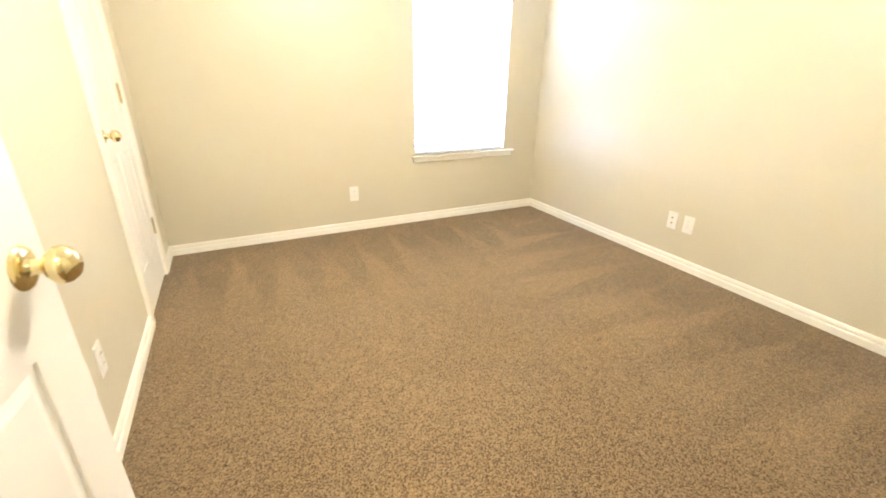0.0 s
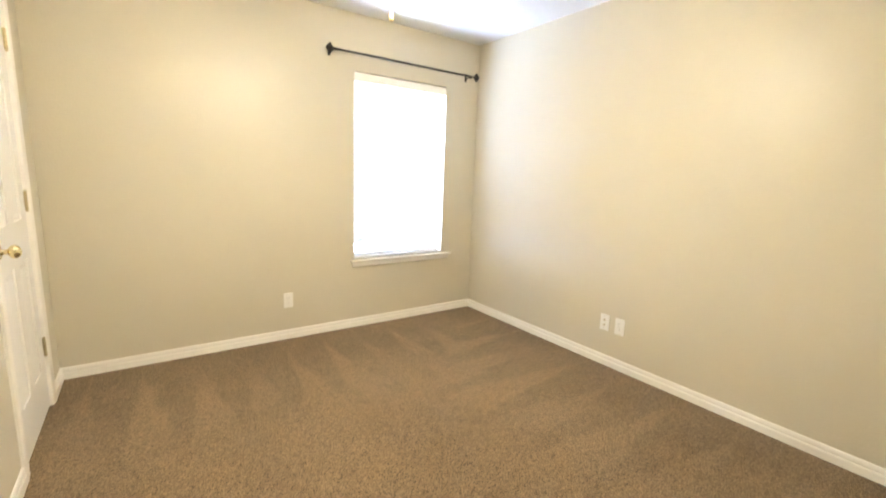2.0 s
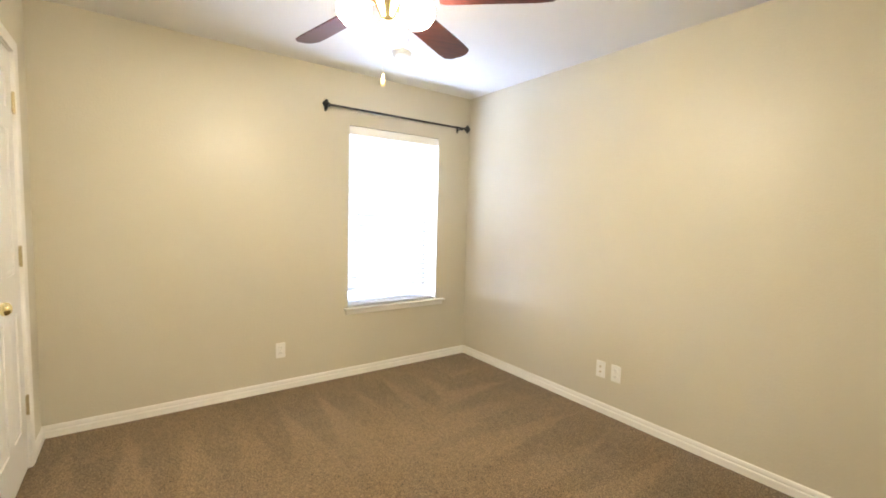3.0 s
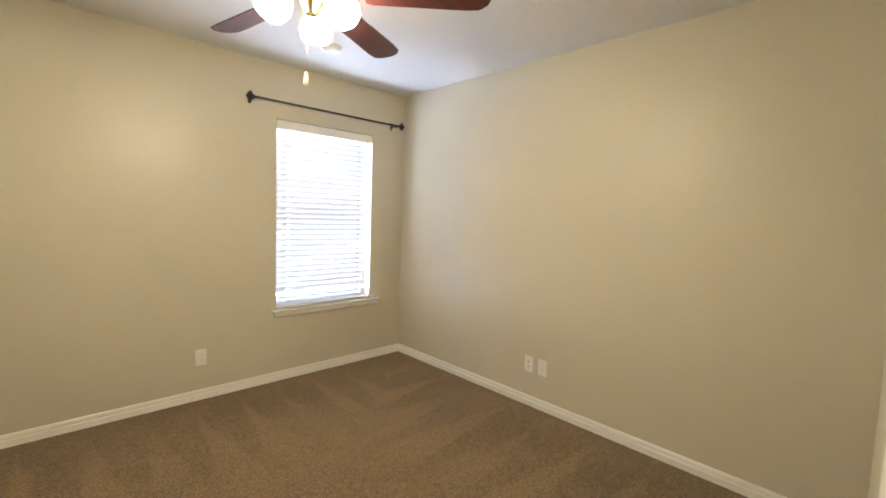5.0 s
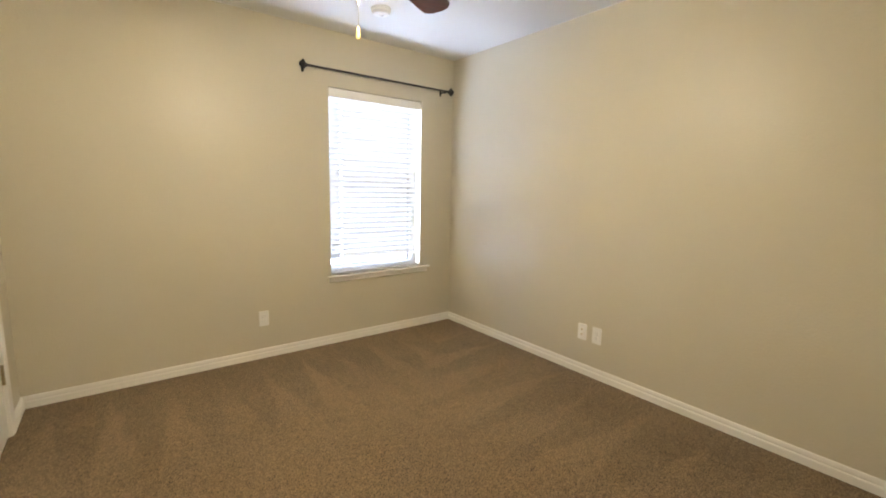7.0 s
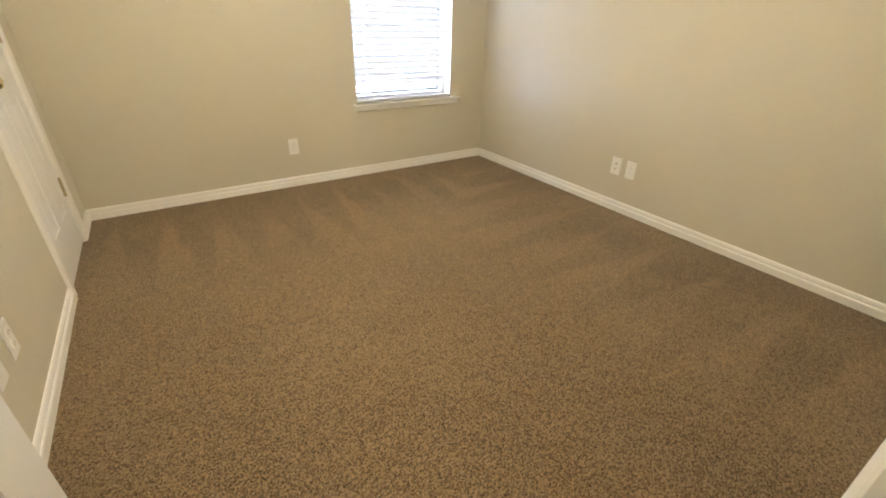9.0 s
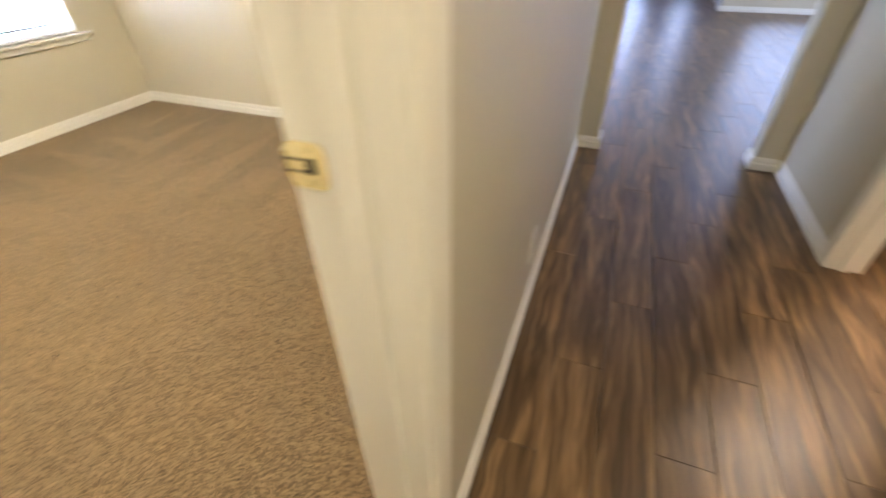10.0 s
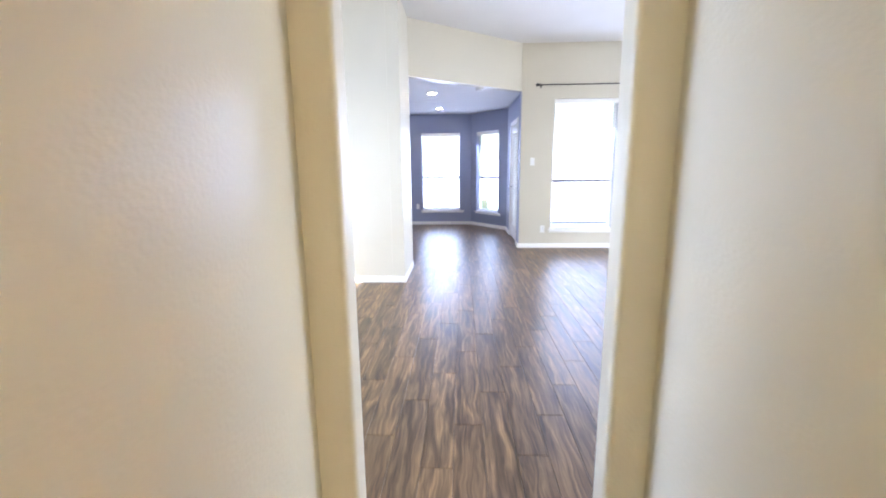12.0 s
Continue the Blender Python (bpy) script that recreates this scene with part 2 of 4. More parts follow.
def glass_material(name):
    m = bpy.data.materials.new(name)
    m.use_nodes = True
    n, l = m.node_tree.nodes, m.node_tree.links
    b = n["Principled BSDF"]
    b.inputs["Base Color"].default_value = (0.97, 0.99, 0.98, 1)
    b.inputs["Transmission Weight"].default_value = 1.0
    b.inputs["Roughness"].default_value = 0.0
    b.inputs["IOR"].default_value = 1.02
    return m


def slat_material(name="blind_vinyl", through_=0.15):
    """White vinyl that lets a little daylight through."""
    m = bpy.data.materials.new(name)
    m.use_nodes = True
    n, l = m.node_tree.nodes, m.node_tree.links
    b = n["Principled BSDF"]
    b.inputs["Base Color"].default_value = (0.86, 0.86, 0.84, 1)
    b.inputs["Roughness"].default_value = 0.38
    tr = n.new("ShaderNodeBsdfTranslucent")
    tr.inputs["Color"].default_value = (0.85, 0.88, 0.92, 1)
    mix = n.new("ShaderNodeMixShader")
    mix.inputs[0].default_value = through_
    l.new(b.outputs[0], mix.inputs[1])
    l.new(tr.outputs[0], mix.inputs[2])
    l.new(mix.outputs[0], n["Material Output"].inputs["Surface"])
    return m


PAINT = wall_paint("beige_wall_paint", (0.605, 0.56, 0.44), 0.36)
PAINT_BATH = wall_paint("bath_wall_paint", (0.66, 0.56, 0.50))
PAINT_BLUE = wall_paint("slate_blue_paint", (0.29, 0.32, 0.42))
CEIL = material("ceiling_paint", (0.74, 0.73, 0.70), 0.8, vary=0.02, scale=1.5, bump=0.6, bump_scale=110, bump_dist=0.003)
TRIM = material("trim_enamel", (0.85, 0.83, 0.77), 0.35, vary=0.02, scale=2, bump=0.08, bump_scale=300)
DOORP = material("door_enamel", (0.80, 0.79, 0.75), 0.32, vary=0.02, scale=2, bump=0.12, bump_scale=240)
PLATE = material("plate_plastic", (0.82, 0.81, 0.77), 0.3, vary=0.01)
SLOT = material("dark_slot", (0.03, 0.028, 0.025), 0.6)
BRASS = material("polished_brass", (0.84, 0.72, 0.40), 0.16, 1.0, vary=0.08, scale=40, bump=0.05, bump_scale=400)
HINGE = material("aged_brass", (0.50, 0.42, 0.25), 0.35, 1.0, vary=0.15, scale=60)
CHROME = material("chrome", (0.75, 0.75, 0.76), 0.12, 1.0, vary=0.02)
BLACK = material("black_iron", (0.012, 0.011, 0.010), 0.5, 0.0, vary=0.2, scale=30)
CARPET = carpet_material()
PLANK = plank_material()
GROUT = material("dark_grout", (0.095, 0.070, 0.050), 0.8, vary=0.15, scale=20)
BLADE = wood_material("cherry_blade", (0.034, 0.008, 0.006), (0.085, 0.020, 0.013), 0.42, (2, 24, 2), 0.05)
FRAMEWOOD = wood_material("oak_frame", (0.105, 0.042, 0.016), (0.22, 0.095, 0.036), 0.35, (20, 20, 3), 0.2)
GLOBE = glow_material("lit_frosted_glass", (1.0, 0.87, 0.65), 96)
CAN = glow_material("lit_can", (1.0, 0.82, 0.60), 30)
DOME = glow_material("lit_dome_glass", (1.0, 0.85, 0.60), 42)
BULB = glow_material("lit_vanity_glass", (1.0, 0.80, 0.62), 240)
GLASS = glass_material("window_glass")
SLAT = slat_material(through_=0.045)
SLAT_WOOD = slat_material("blind_faux_wood", 0.0)
# Window rail with its backlit shade put into the colour.
BACKLIT_RAIL = material("backlit_vinyl_rail", (0.22, 0.22, 0.24), 0.45, 0.2, vary=0.05)
VINYL = material("window_vinyl", (0.78, 0.78, 0.76), 0.4, vary=0.02)
# Mullion vinyl greyed in its colour, as if seen against the light.
BACKLIT_VINYL = material("backlit_mullion", (0.35, 0.35, 0.36), 0.5, vary=0.04)
CABINET = material("white_cabinet_paint", (0.80, 0.76, 0.70), 0.35, vary=0.02, scale=4, bump=0.1, bump_scale=260)
MARBLE = material("cultured_marble", (0.88, 0.85, 0.79), 0.12, vary=0.03, scale=6)
CERAMIC = material("white_ceramic", (0.86, 0.85, 0.82), 0.08, vary=0.01)
MIRROR = material("mirror_silver", (0.92, 0.93, 0.92), 0.015, 1.0, vary=0.0)
CONCRETE = material("pale_concrete", (0.42, 0.41, 0.38), 0.85, vary=0.1, scale=2, fine=0.1)
GRASS = material("lawn_green", (0.07, 0.10, 0.03), 0.95, vary=0.3, scale=3, fine=0.3, fine_scale=40)
FENCE = wood_material("weathered_cedar", (0.20, 0.15, 0.11), (0.36, 0.29, 0.22), 0.8, (20, 20, 2))
BEIGEKNOB = material("pull_ivory", (0.75, 0.62, 0.30), 0.3, vary=0.05)

# ---- builders ----


def box(bm, x0, x1, y0, y1, z0, z1, bevel=0.0, seg=1):
    r = bmesh.ops.create_cube(bm, size=1.0)
    for v in r["verts"]:
        v.co = Vector((x0 + (v.co.x + 0.5) * (x1 - x0), y0 + (v.co.y + 0.5) * (y1 - y0), z0 + (v.co.z + 0.5) * (z1 - z0)))
    if bevel:
        es = list({e for v in r["verts"] for e in v.link_edges})
        bmesh.ops.bevel(bm, geom=es, offset=bevel, segments=seg, affect="EDGES", profile=0.5)
    return bm


def lathe(bm, profile, steps=24, matrix=None):
    """A turned body from (radius, height) pairs about z."""
    rings = []
    for r, z in profile:
        ring = []
        for i in range(steps):
            a = 2 * math.pi * i / steps
            v = Vector((r * math.cos(a), r * math.sin(a), z))
            ring.append(bm.verts.new(matrix @ v if matrix else v))
        rings.append(ring)
    for a, b in zip(rings, rings[1:]):
        for i in range(steps):
            bm.faces.new((a[i], a[(i + 1) % steps], b[(i + 1) % steps], b[i]))
    if profile[0][0] > 0:
        bm.faces.new(rings[0][::-1])
    if profile[-1][0] > 0:
        bm.faces.new(rings[-1])
    return bm


def rod(bm, a, b, r, steps=12):
    a, b = Vector(a), Vector(b)
    q = (b - a).to_track_quat("Z", "Y").to_matrix().to_4x4()
    return lathe(bm, [(r, 0), (r, (b - a).length)], steps, Matrix.Translation(a) @ q)


def sweep(bm, profile, p0, p1, up=(0, 0, 1), side=(0, 1, 0)):
    """A straight moulding: profile (side, up) pairs carried from p0 to p1."""
    p0, p1, up, side = Vector(p0), Vector(p1), Vector(up), Vector(side)
    a = [bm.verts.new(p0 + side * s + up * u) for s, u in profile]
    b = [bm.verts.new(p1 + side * s + up * u) for s, u in profile]
    k = len(profile)
    for i in range(k):
        bm.faces.new((a[i], a[(i + 1) % k], b[(i + 1) % k], b[i]))
    bm.faces.new(a[::-1])
    bm.faces.new(b)
    return bm


def part(name, bm, mat, parent=None, label="", smooth=False, m=None):
    bmesh.ops.recalc_face_normals(bm, faces=bm.faces)
    me = bpy.data.meshes.new(name)
    bm.to_mesh(me)
    bm.free()
    if smooth:
        for p in me.polygons:
            p.use_smooth = True
        me.set_sharp_from_angle(angle=radians(40))
    me.materials.append(mat)
    ob = new(name, me)
    if m is not None:
        ob.matrix_basis = m
    if parent is not None:
        ob.parent = parent
    if label:
        ob["label"] = label
    return ob


def thing(name, m, label, category, group="", kind=""):
    ob = new(name)
    ob.empty_display_size = 0.1
    ob.matrix_basis = m
    return tagged(ob, label, category, group, kind)


def setting(name, bm, mat, label="", smooth=False):
    return tagged(part(name, bm, mat, None, smooth=smooth), label, "", "", "structure")


def wall(name, along, a0, a1, t0, t1, z0, z1, mat, holes=(), label="", frame_m=None):
    """A wall along x or y from a0 to a1, its thickness from t0 to t1, with rectangular holes (a, b, bottom, top)."""
    bm = bmesh.new()
    cuts = sorted({a0, a1, *[h[0] for h in holes], *[h[1] for h in holes]})
    for c0, c1 in zip(cuts, cuts[1:]):
        mid = (c0 + c1) / 2
        spans, low = [], z0
        for h in sorted([h for h in holes if h[0] < mid < h[1]], key=lambda h: h[2]):
            if h[2] > low:
                spans.append((low, h[2]))
            low = h[3]
        if low < z1:
            spans.append((low, z1))
        for s0, s1 in spans:
            if along == "x":
                box(bm, c0, c1, t0, t1, s0, s1)
            else:
                box(bm, t0, t1, c0, c1, s0, s1)
    bmesh.ops.remove_doubles(bm, verts=bm.verts, dist=1e-5)
    if frame_m is not None:
        bm.transform(frame_m)
    return setting(name, bm, mat, label)


BASE = [(0, 0), (0.014, 0), (0.014, 0.036), (0.011, 0.040), (0.006, 0.0415), (0.006, 0.0455), (0.0105, 0.048), (0.0105, 0.056), (0.008, 0.066), (0.004, 0.071), (0, 0.072)]


def baseboard(p0, p1, side):
    """A skirting with an ogee top, on the wall's foot from p0 to p1; side points into the room."""
    bm = sweep(bmesh.new(), BASE, (*p0, 0.0), (*p1, 0.0), (0, 0, 1), side)
    return setting("baseboard", bm, TRIM, "cream-white painted wooden baseboard with an ogee top")


CASE = [(0, 0), (0.057, 0), (0.057, 0.011), (0.050, 0.016), (0.032, 0.014), (0.012, 0.010), (0.004, 0.012), (0, 0.009)]


def casing(name, origin, along, out, width, height, both=True):
    """A door casing of three mitred lengths round an opening: origin is its foot on one side, along its width."""
    o, al, ou, up = Vector(origin), Vector(along), Vector(out), Vector((0, 0, 1))
    bm = bmesh.new()
    pts = [[o - al * a + ou * d for a, d in CASE], [o - al * a + ou * d + up * (height + a) for a, d in CASE],
           [o + al * (width + a) + ou * d + up * (height + a) for a, d in CASE], [o + al * (width + a) + ou * d for a, d in CASE]]
    rings = [[bm.verts.new(p) for p in ring] for ring in pts]
    k = len(CASE)
    for a, b in zip(rings, rings[1:]):
        for i in range(k):
            bm.faces.new((a[i], a[(i + 1) % k], b[(i + 1) % k], b[i]))
    bm.faces.new(rings[0])
    bm.faces.new(rings[-1])
    return setting(name, bm, TRIM, "cream-white moulded door casing")


def door_frame(name, along, a0, a1, t0, t1, height):
    """The jamb lining with its stop, of two sides and a head."""
    bm = bmesh.new()
    tm = (t0 + t1) / 2

    def b(c0, c1, d0, d1, z0, z1):
        box(bm, c0, c1, d0, d1, z0, z1, 0.0015) if along == "x" else box(bm, d0, d1, c0, c1, z0, z1, 0.0015)

    b(a0 - 0.020, a0, t0, t1, 0, height)
    b(a1, a1 + 0.020, t0, t1, 0, height)
    b(a0 - 0.020, a1 + 0.020, t0, t1, height, height + 0.020)
    b(a0, a0 + 0.010, tm - 0.018, tm + 0.016, 0, height)
    b(a1 - 0.010, a1, tm - 0.018, tm + 0.016, 0, height)
    b(a0 + 0.010, a1 - 0.010, tm - 0.018, tm + 0.016, height - 0.010, height)
    return setting(name, bm, TRIM, "cream-white door lining with a stop")


def strike_plate(m):
    """A full-lip strike with two screws and a latch hole; local x along the jamb's depth, y out of the jamb, z up."""
    t = thing("strike_plate", m, "worn brass strike plate let into a cream door jamb", "strike plate")
    n, bm = 40, bmesh.new()
    rings = []
    for lift in (0.002, 0.0002):
        outer, inner = [], []
        for i in range(n):
            c, q = math.cos(2 * math.pi * i / n), math.sin(2 * math.pi * i / n)
            k = (abs(c) ** 5 + abs(q) ** 5) ** -0.2
            outer.append(bm.verts.new((0.001 + 0.027 * c * k, lift, 0.029 * q * k)))
            k = 1 / max(abs(c), abs(q))
            inner.append(bm.verts.new((0.0065 + 0.0065 * c * k, lift, 0.010 * q * k)))
        rings.append((outer, inner))
    (o1, i1), (o0, i0) = rings
    for i in range(n):
        j = (i + 1) % n
        for p, q in ((o1, i1), (i1, i0), (i0, o0), (o0, o1)):
            bm.faces.new((p[i], p[j], q[j], q[i]))
    part("plate", bm, BRASS, t)
    bm = sweep(bmesh.new(), [(0.002, -0.0255), (0.0, -0.0300), (-0.005, -0.0325), (-0.0035, -0.0335), (0.0012, -0.0312), (0.0035, -0.0260)], (0, 0, -0.016), (0, 0, 0.016), (1, 0, 0), (0, 1, 0))
    part("lip", bm, BRASS, t, "curved brass lip", True)
    # Thin dark strips stand in for the shadows along the lip's edges.
    for z in (-0.0075, 0.0075):
        part("lip_shade", box(bmesh.new(), -0.029, -0.001, 0.0021, 0.0026, z - 0.0011, z + 0.0011), SLOT, t, "dark strip put in for the lip's edge shadow")
    part("latch_hole", box(bmesh.new(), 0.0, 0.013, -0.008, 0.0003, -0.010, 0.010), SLOT, t, "dark latch hole")
    for z in (-0.021, 0.021):
        bm = lathe(bmesh.new(), [(0.0, 0.0035), (0.0035, 0.003), (0.004, 0.0021)], 12, Matrix.Translation((0.006, 0, z)) @ pose(0, 0, 0, -90))
        part("screw", bm, BRASS, t, smooth=True)
    return t


def knob_parts(parent, m, mat=None):
    """A round knob on its rose; local z is out of the door."""
    mat = mat or BRASS
    k = part("knob", lathe(bmesh.new(), [(0.0, 0.066), (0.010, 0.0655), (0.018, 0.062), (0.025, 0.054), (0.0275, 0.046), (0.026, 0.038), (0.020, 0.031),
             (0.012, 0.027), (0.0105, 0.022), (0.011, 0.012), (0.014, 0.007)], 28, m), mat, parent, "polished brass knob", True)
    part("rose", lathe(bmesh.new(), [(0.0, 0.0072), (0.022, 0.007), (0.030, 0.004), (0.0325, 0.0)], 28, m), mat, parent, "brass rose", True)
    return k


def panel_door(m, w, h, label, hinge_at, knob_side, knob_z, both=True, hinges=True, out=1):
    """A six-panel moulded door: local x along its width, y out of its face (thickness behind), z up."""
    t = thing("panel_door", m, label, "door")
    th = 0.035
    lp, ym = 0.105, 0.10
    cols = [(lp, w / 2 - ym / 2), (w / 2 + ym / 2, w - lp)]
    rows = [(0.22, 0.80), (0.99, 1.66), (1.76, h - 0.11)]
    bm = bmesh.new()
    box(bm, 0, w, -th + 0.006, -0.006, 0, h)
    xs = [0, lp, w / 2 - ym / 2, w / 2 + ym / 2, w - lp, w]
    for s in ((-0.0059, 0.0), (-th, -th + 0.0059)):
        box(bm, 0, lp, *s, 0, h)
        box(bm, w - lp, w, *s, 0, h)
        zz = [0] + [v for r in rows for v in r] + [h]
        for z0, z1 in zip(zz[::2], zz[1::2]):
            box(bm, lp, w - lp, *s, z0, z1)
        for z0, z1 in rows:
            box(bm, w / 2 - ym / 2, w / 2 + ym / 2, *s, z0, z1)
    part("leaf", bm, DOORP, t)
    for z0, z1 in rows:
        for c0, c1 in cols:
            bm = bmesh.new()
            for sgn, y in ((1, -0.006), (-1, -th + 0.006)):
                g = 0.030
                outer = [(c0 + 0.012, z0 + 0.012), (c1 - 0.012, z0 + 0.012), (c1 - 0.012, z1 - 0.012), (c0 + 0.012, z1 - 0.012)]
                inner = [(c0 + g, z0 + g), (c1 - g, z0 + g), (c1 - g, z1 - g), (c0 + g, z1 - g)]
                a = [bm.verts.new((x, y, z)) for x, z in outer]
                b_ = [bm.verts.new((x, y + sgn * 0.005, z)) for x, z in inner]
                for i in range(4):
                    bm.faces.new((a[i], a[(i + 1) % 4], b_[(i + 1) % 4], b_[i]))
                bm.faces.new(b_)
            part("panel", bm, DOORP, t)
    kx = w - 0.06 if knob_side else 0.06
    knob_parts(t, pose(kx, 0, knob_z, -90))
    if both:
        knob_parts(t, pose(kx, -th, knob_z, 90))
    if hinges:
        hx = w + 0.004 if hinge_at else -0.004
        for z in (0.315, 1.065, 1.80):
            bm = bmesh.new()
            hg = rod(bm, (hx, 0.006, z - 0.045), (hx, 0.006, z + 0.045), 0.0065, 12)
            sg = -1 if hinge_at else 1
            lo, hi = sorted((hx, hx + sg * 0.012))
            box(bm, lo, hi, 0.0003, 0.0022, z - 0.0445, z + 0.0445)
            lo, hi = sorted((hx, hx - sg * 0.012))
            box(bm, lo, hi, 0.0, 0.0022, z - 0.0445, z + 0.0445)
            for dz in (-0.052, 0.046):
                lathe(bm, [(0.004, dz), (0.0075, dz + 0.002), (0.004, dz + 0.006)], 10, Matrix.Translation((hx, 0.006, z)))
            part("hinge", bm, HINGE, t, "dull brass butt hinge", True)
    return t


def outlet(m, style="duplex", label="ivory-white duplex outlet plate low on a beige wall", category="outlet"):
    """A wall plate: local y out of the wall, z up, centred."""
    t = thing("wall_outlet" if style == "duplex" else "wall_plate", m, label, category)
    bm = box(bmesh.new(), -0.035, 0.035, 0, 0.006, -0.0575, 0.0575, 0.003, 2)
    part("plate", bm, PLATE, t)
    if style == "duplex":
        for z in (-0.0195, 0.0195):
            bm = lathe(bmesh.new(), [(0.0168, 0.0055), (0.0168, 0.0085), (0.0155, 0.0092)], 20, Matrix.Translation((0, 0, z)) @ pose(0, 0, 0, -90))
            s = part("socket", bm, PLATE, t)
            for x, hh in ((-0.0063, 0.0045), (0.0063, 0.0035)):
                part("slot", box(bmesh.new(), x - 0.001, x + 0.001, 0.0090, 0.0096, z + 0.002 - hh, z + 0.002 + hh), SLOT, s)
        part("screw", lathe(bmesh.new(), [(0.003, 0.006), (0.0025, 0.0072)], 10, pose(0, 0, 0, -90)), CHROME, t)
    elif style == "coax":
        for z in (-0.018, 0.018):
            part("jack", lathe(bmesh.new(), [(0.0065, 0.0055), (0.0065, 0.008), (0.0042, 0.008), (0.0042, 0.014), (0.001, 0.014)], 14,
                               Matrix.Translation((0, 0, z)) @ pose(0, 0, 0, -90)), HINGE, t)
        for z in (-0.042, 0.042):
            part("screw", lathe(bmesh.new(), [(0.003, 0.006), (0.0025, 0.0072)], 10, Matrix.Translation((0, 0, z)) @ pose(0, 0, 0, -90)), CHROME, t)
    elif style == "blank":
        part("insert", box(bmesh.new(), -0.0165, 0.0165, 0.0058, 0.009, -0.033, 0.033, 0.002), PLATE, t)
    else:
        part("toggle", box(bmesh.new(), -0.005, 0.005, 0.005, 0.018, -0.003, 0.012, 0.001), PLATE, t)
    return t


# ---- large structure ----
H = 2.44
NX, EX = 4.0, 3.065
SOUTH0, SOUTH1 = 0.60, 0.715
OPX = 3.265
LIVE, LCEIL, NCEIL = 8.97, 3.15, 2.46
BD0, BD1 = 0.094, 0.858
HD0, HD1 = 1.697, 2.375
CD0, CD1 = 3.035, 3.660
BW = (1.850, 2.712, 0.568, 2.032)

setting("floor_bedroom", box(bmesh.new(), -0.12, EX + 0.06, 0.65, NX + 0.1, -0.12, 0.0), CARPET, "brown speckled cut-pile carpet with fanned vacuum marks")
setting("floor_base", box(bmesh.new(), -0.7, 12.1, -4.8, 0.649, -0.12, -0.006), GROUT, "dark grout bed under wood-look planks")
setting("floor_base_north", box(bmesh.new(), EX + 0.061, 12.1, 0.649, 3.2, -0.12, -0.006), GROUT, "dark grout bed under wood-look planks")
setting("ceiling_bedroom", box(bmesh.new(), -0.7, 3.315, -2.9, NX + 0.15, H, H + 0.12), CEIL, "off-white textured ceiling")
setting("ceiling_living", box(bmesh.new(), 3.316, 12.1, -4.8, 3.2, LCEIL, LCEIL + 0.12), CEIL, "off-white high textured ceiling")

wall("wall_west", "y", SOUTH1, NX + 0.15, -0.12, 0.0, 0, H, PAINT, [(CD0 - 0.02, CD1 + 0.02, 0, 2.07)], "beige orange-peel painted wall")
wall("wall_north", "x", 0.0, EX, NX, NX + 0.15, 0, H, PAINT, [BW], "beige orange-peel painted wall with a window")
wall("wall_east", "y", SOUTH1, NX + 0.15, EX, OPX + 0.002, 0, H, PAINT, (), "beige orange-peel painted wall")
wall("wall_south", "x", -0.12, OPX + 0.002, SOUTH0, SOUTH1, 0, H, PAINT, [(BD0 - 0.02, BD1 + 0.02, 0, 2.07)], "beige painted wall with the bedroom doorway")
wall("wall_hall_west", "y", -0.620, 0.715, -0.62, -0.5, 0, H, PAINT)
wall("wall_hall_back", "x", -0.5, -0.121, SOUTH0, SOUTH1, 0, H, PAINT)
wall("wall_hall_south", "x", -0.5, OPX + 0.002, -0.620, -0.505, 0, H, PAINT, [(HD0 - 0.02, HD1 + 0.02, 0, 2.07)], "beige painted wall with the bathroom doorway")
wall("wall_living_west", "y", -4.8, 3.2, OPX, OPX + 0.12, 0, LCEIL, PAINT, [(-0.396, 0.495, 0, 2.30)], "pale painted wall with a cased opening to the passage")
wall("wall_bath_west", "y", -2.8, -0.621, 0.90, 1.02, 0, H, PAINT_BATH)
wall("wall_bath_south", "x", 1.02, OPX + 0.002, -2.92, -2.80, 0, H, PAINT_BATH)
wall("wall_bath_east", "y", -2.8, -0.621, 3.19, OPX + 0.002, 0, H, PAINT_BATH, (), "warm beige bathroom wall")
wall("wall_closet", "y", 2.9, 3.9, -0.75, -0.70, 0, H, PAINT)
for edge, back in ((0.470, 0.495), (-0.371, -0.396)):
    bm = box(bmesh.new(), OPX, OPX + 0.12, min(edge, back), max(edge, back), 0, 2.2999)
    es = [e for e in bm.edges if all(abs(v.co.y - edge) < 1e-6 for v in e.verts) and abs(e.verts[0].co.x - e.verts[1].co.x) < 1e-6]
    bmesh.ops.bevel(bm, geom=es, offset=0.019, segments=5, affect="EDGES", profile=0.5)
    setting("wall_corner", bm, PAINT, "pale painted bullnose corners of the opening", True)
BIG = [(-2.31, -1.335, 0.31, 2.34), (-3.375, -2.40, 0.31, 2.34)]
wall("wall_living_east", "y", -4.8, -0.83, LIVE, LIVE + 0.14, 0, LCEIL, PAINT, [(-3.375, -1.335, 0.31, 2.34)], "beige painted wall with a wide pair of tall windows")
# The hole is an added, unseen opening for the south fill lamp.
wall("wall_living_south", "x", OPX + 0.12, LIVE + 0.14, -4.95, -4.801, 0, LCEIL, PAINT, [(4.5, 7.5, 0.0, 2.1)])
wall("wall_living_north", "x", OPX + 0.12, 6.96, 3.0, 3.2, 0, LCEIL, PAINT, [(4.1, 5.9, 0.88, 2.12)])
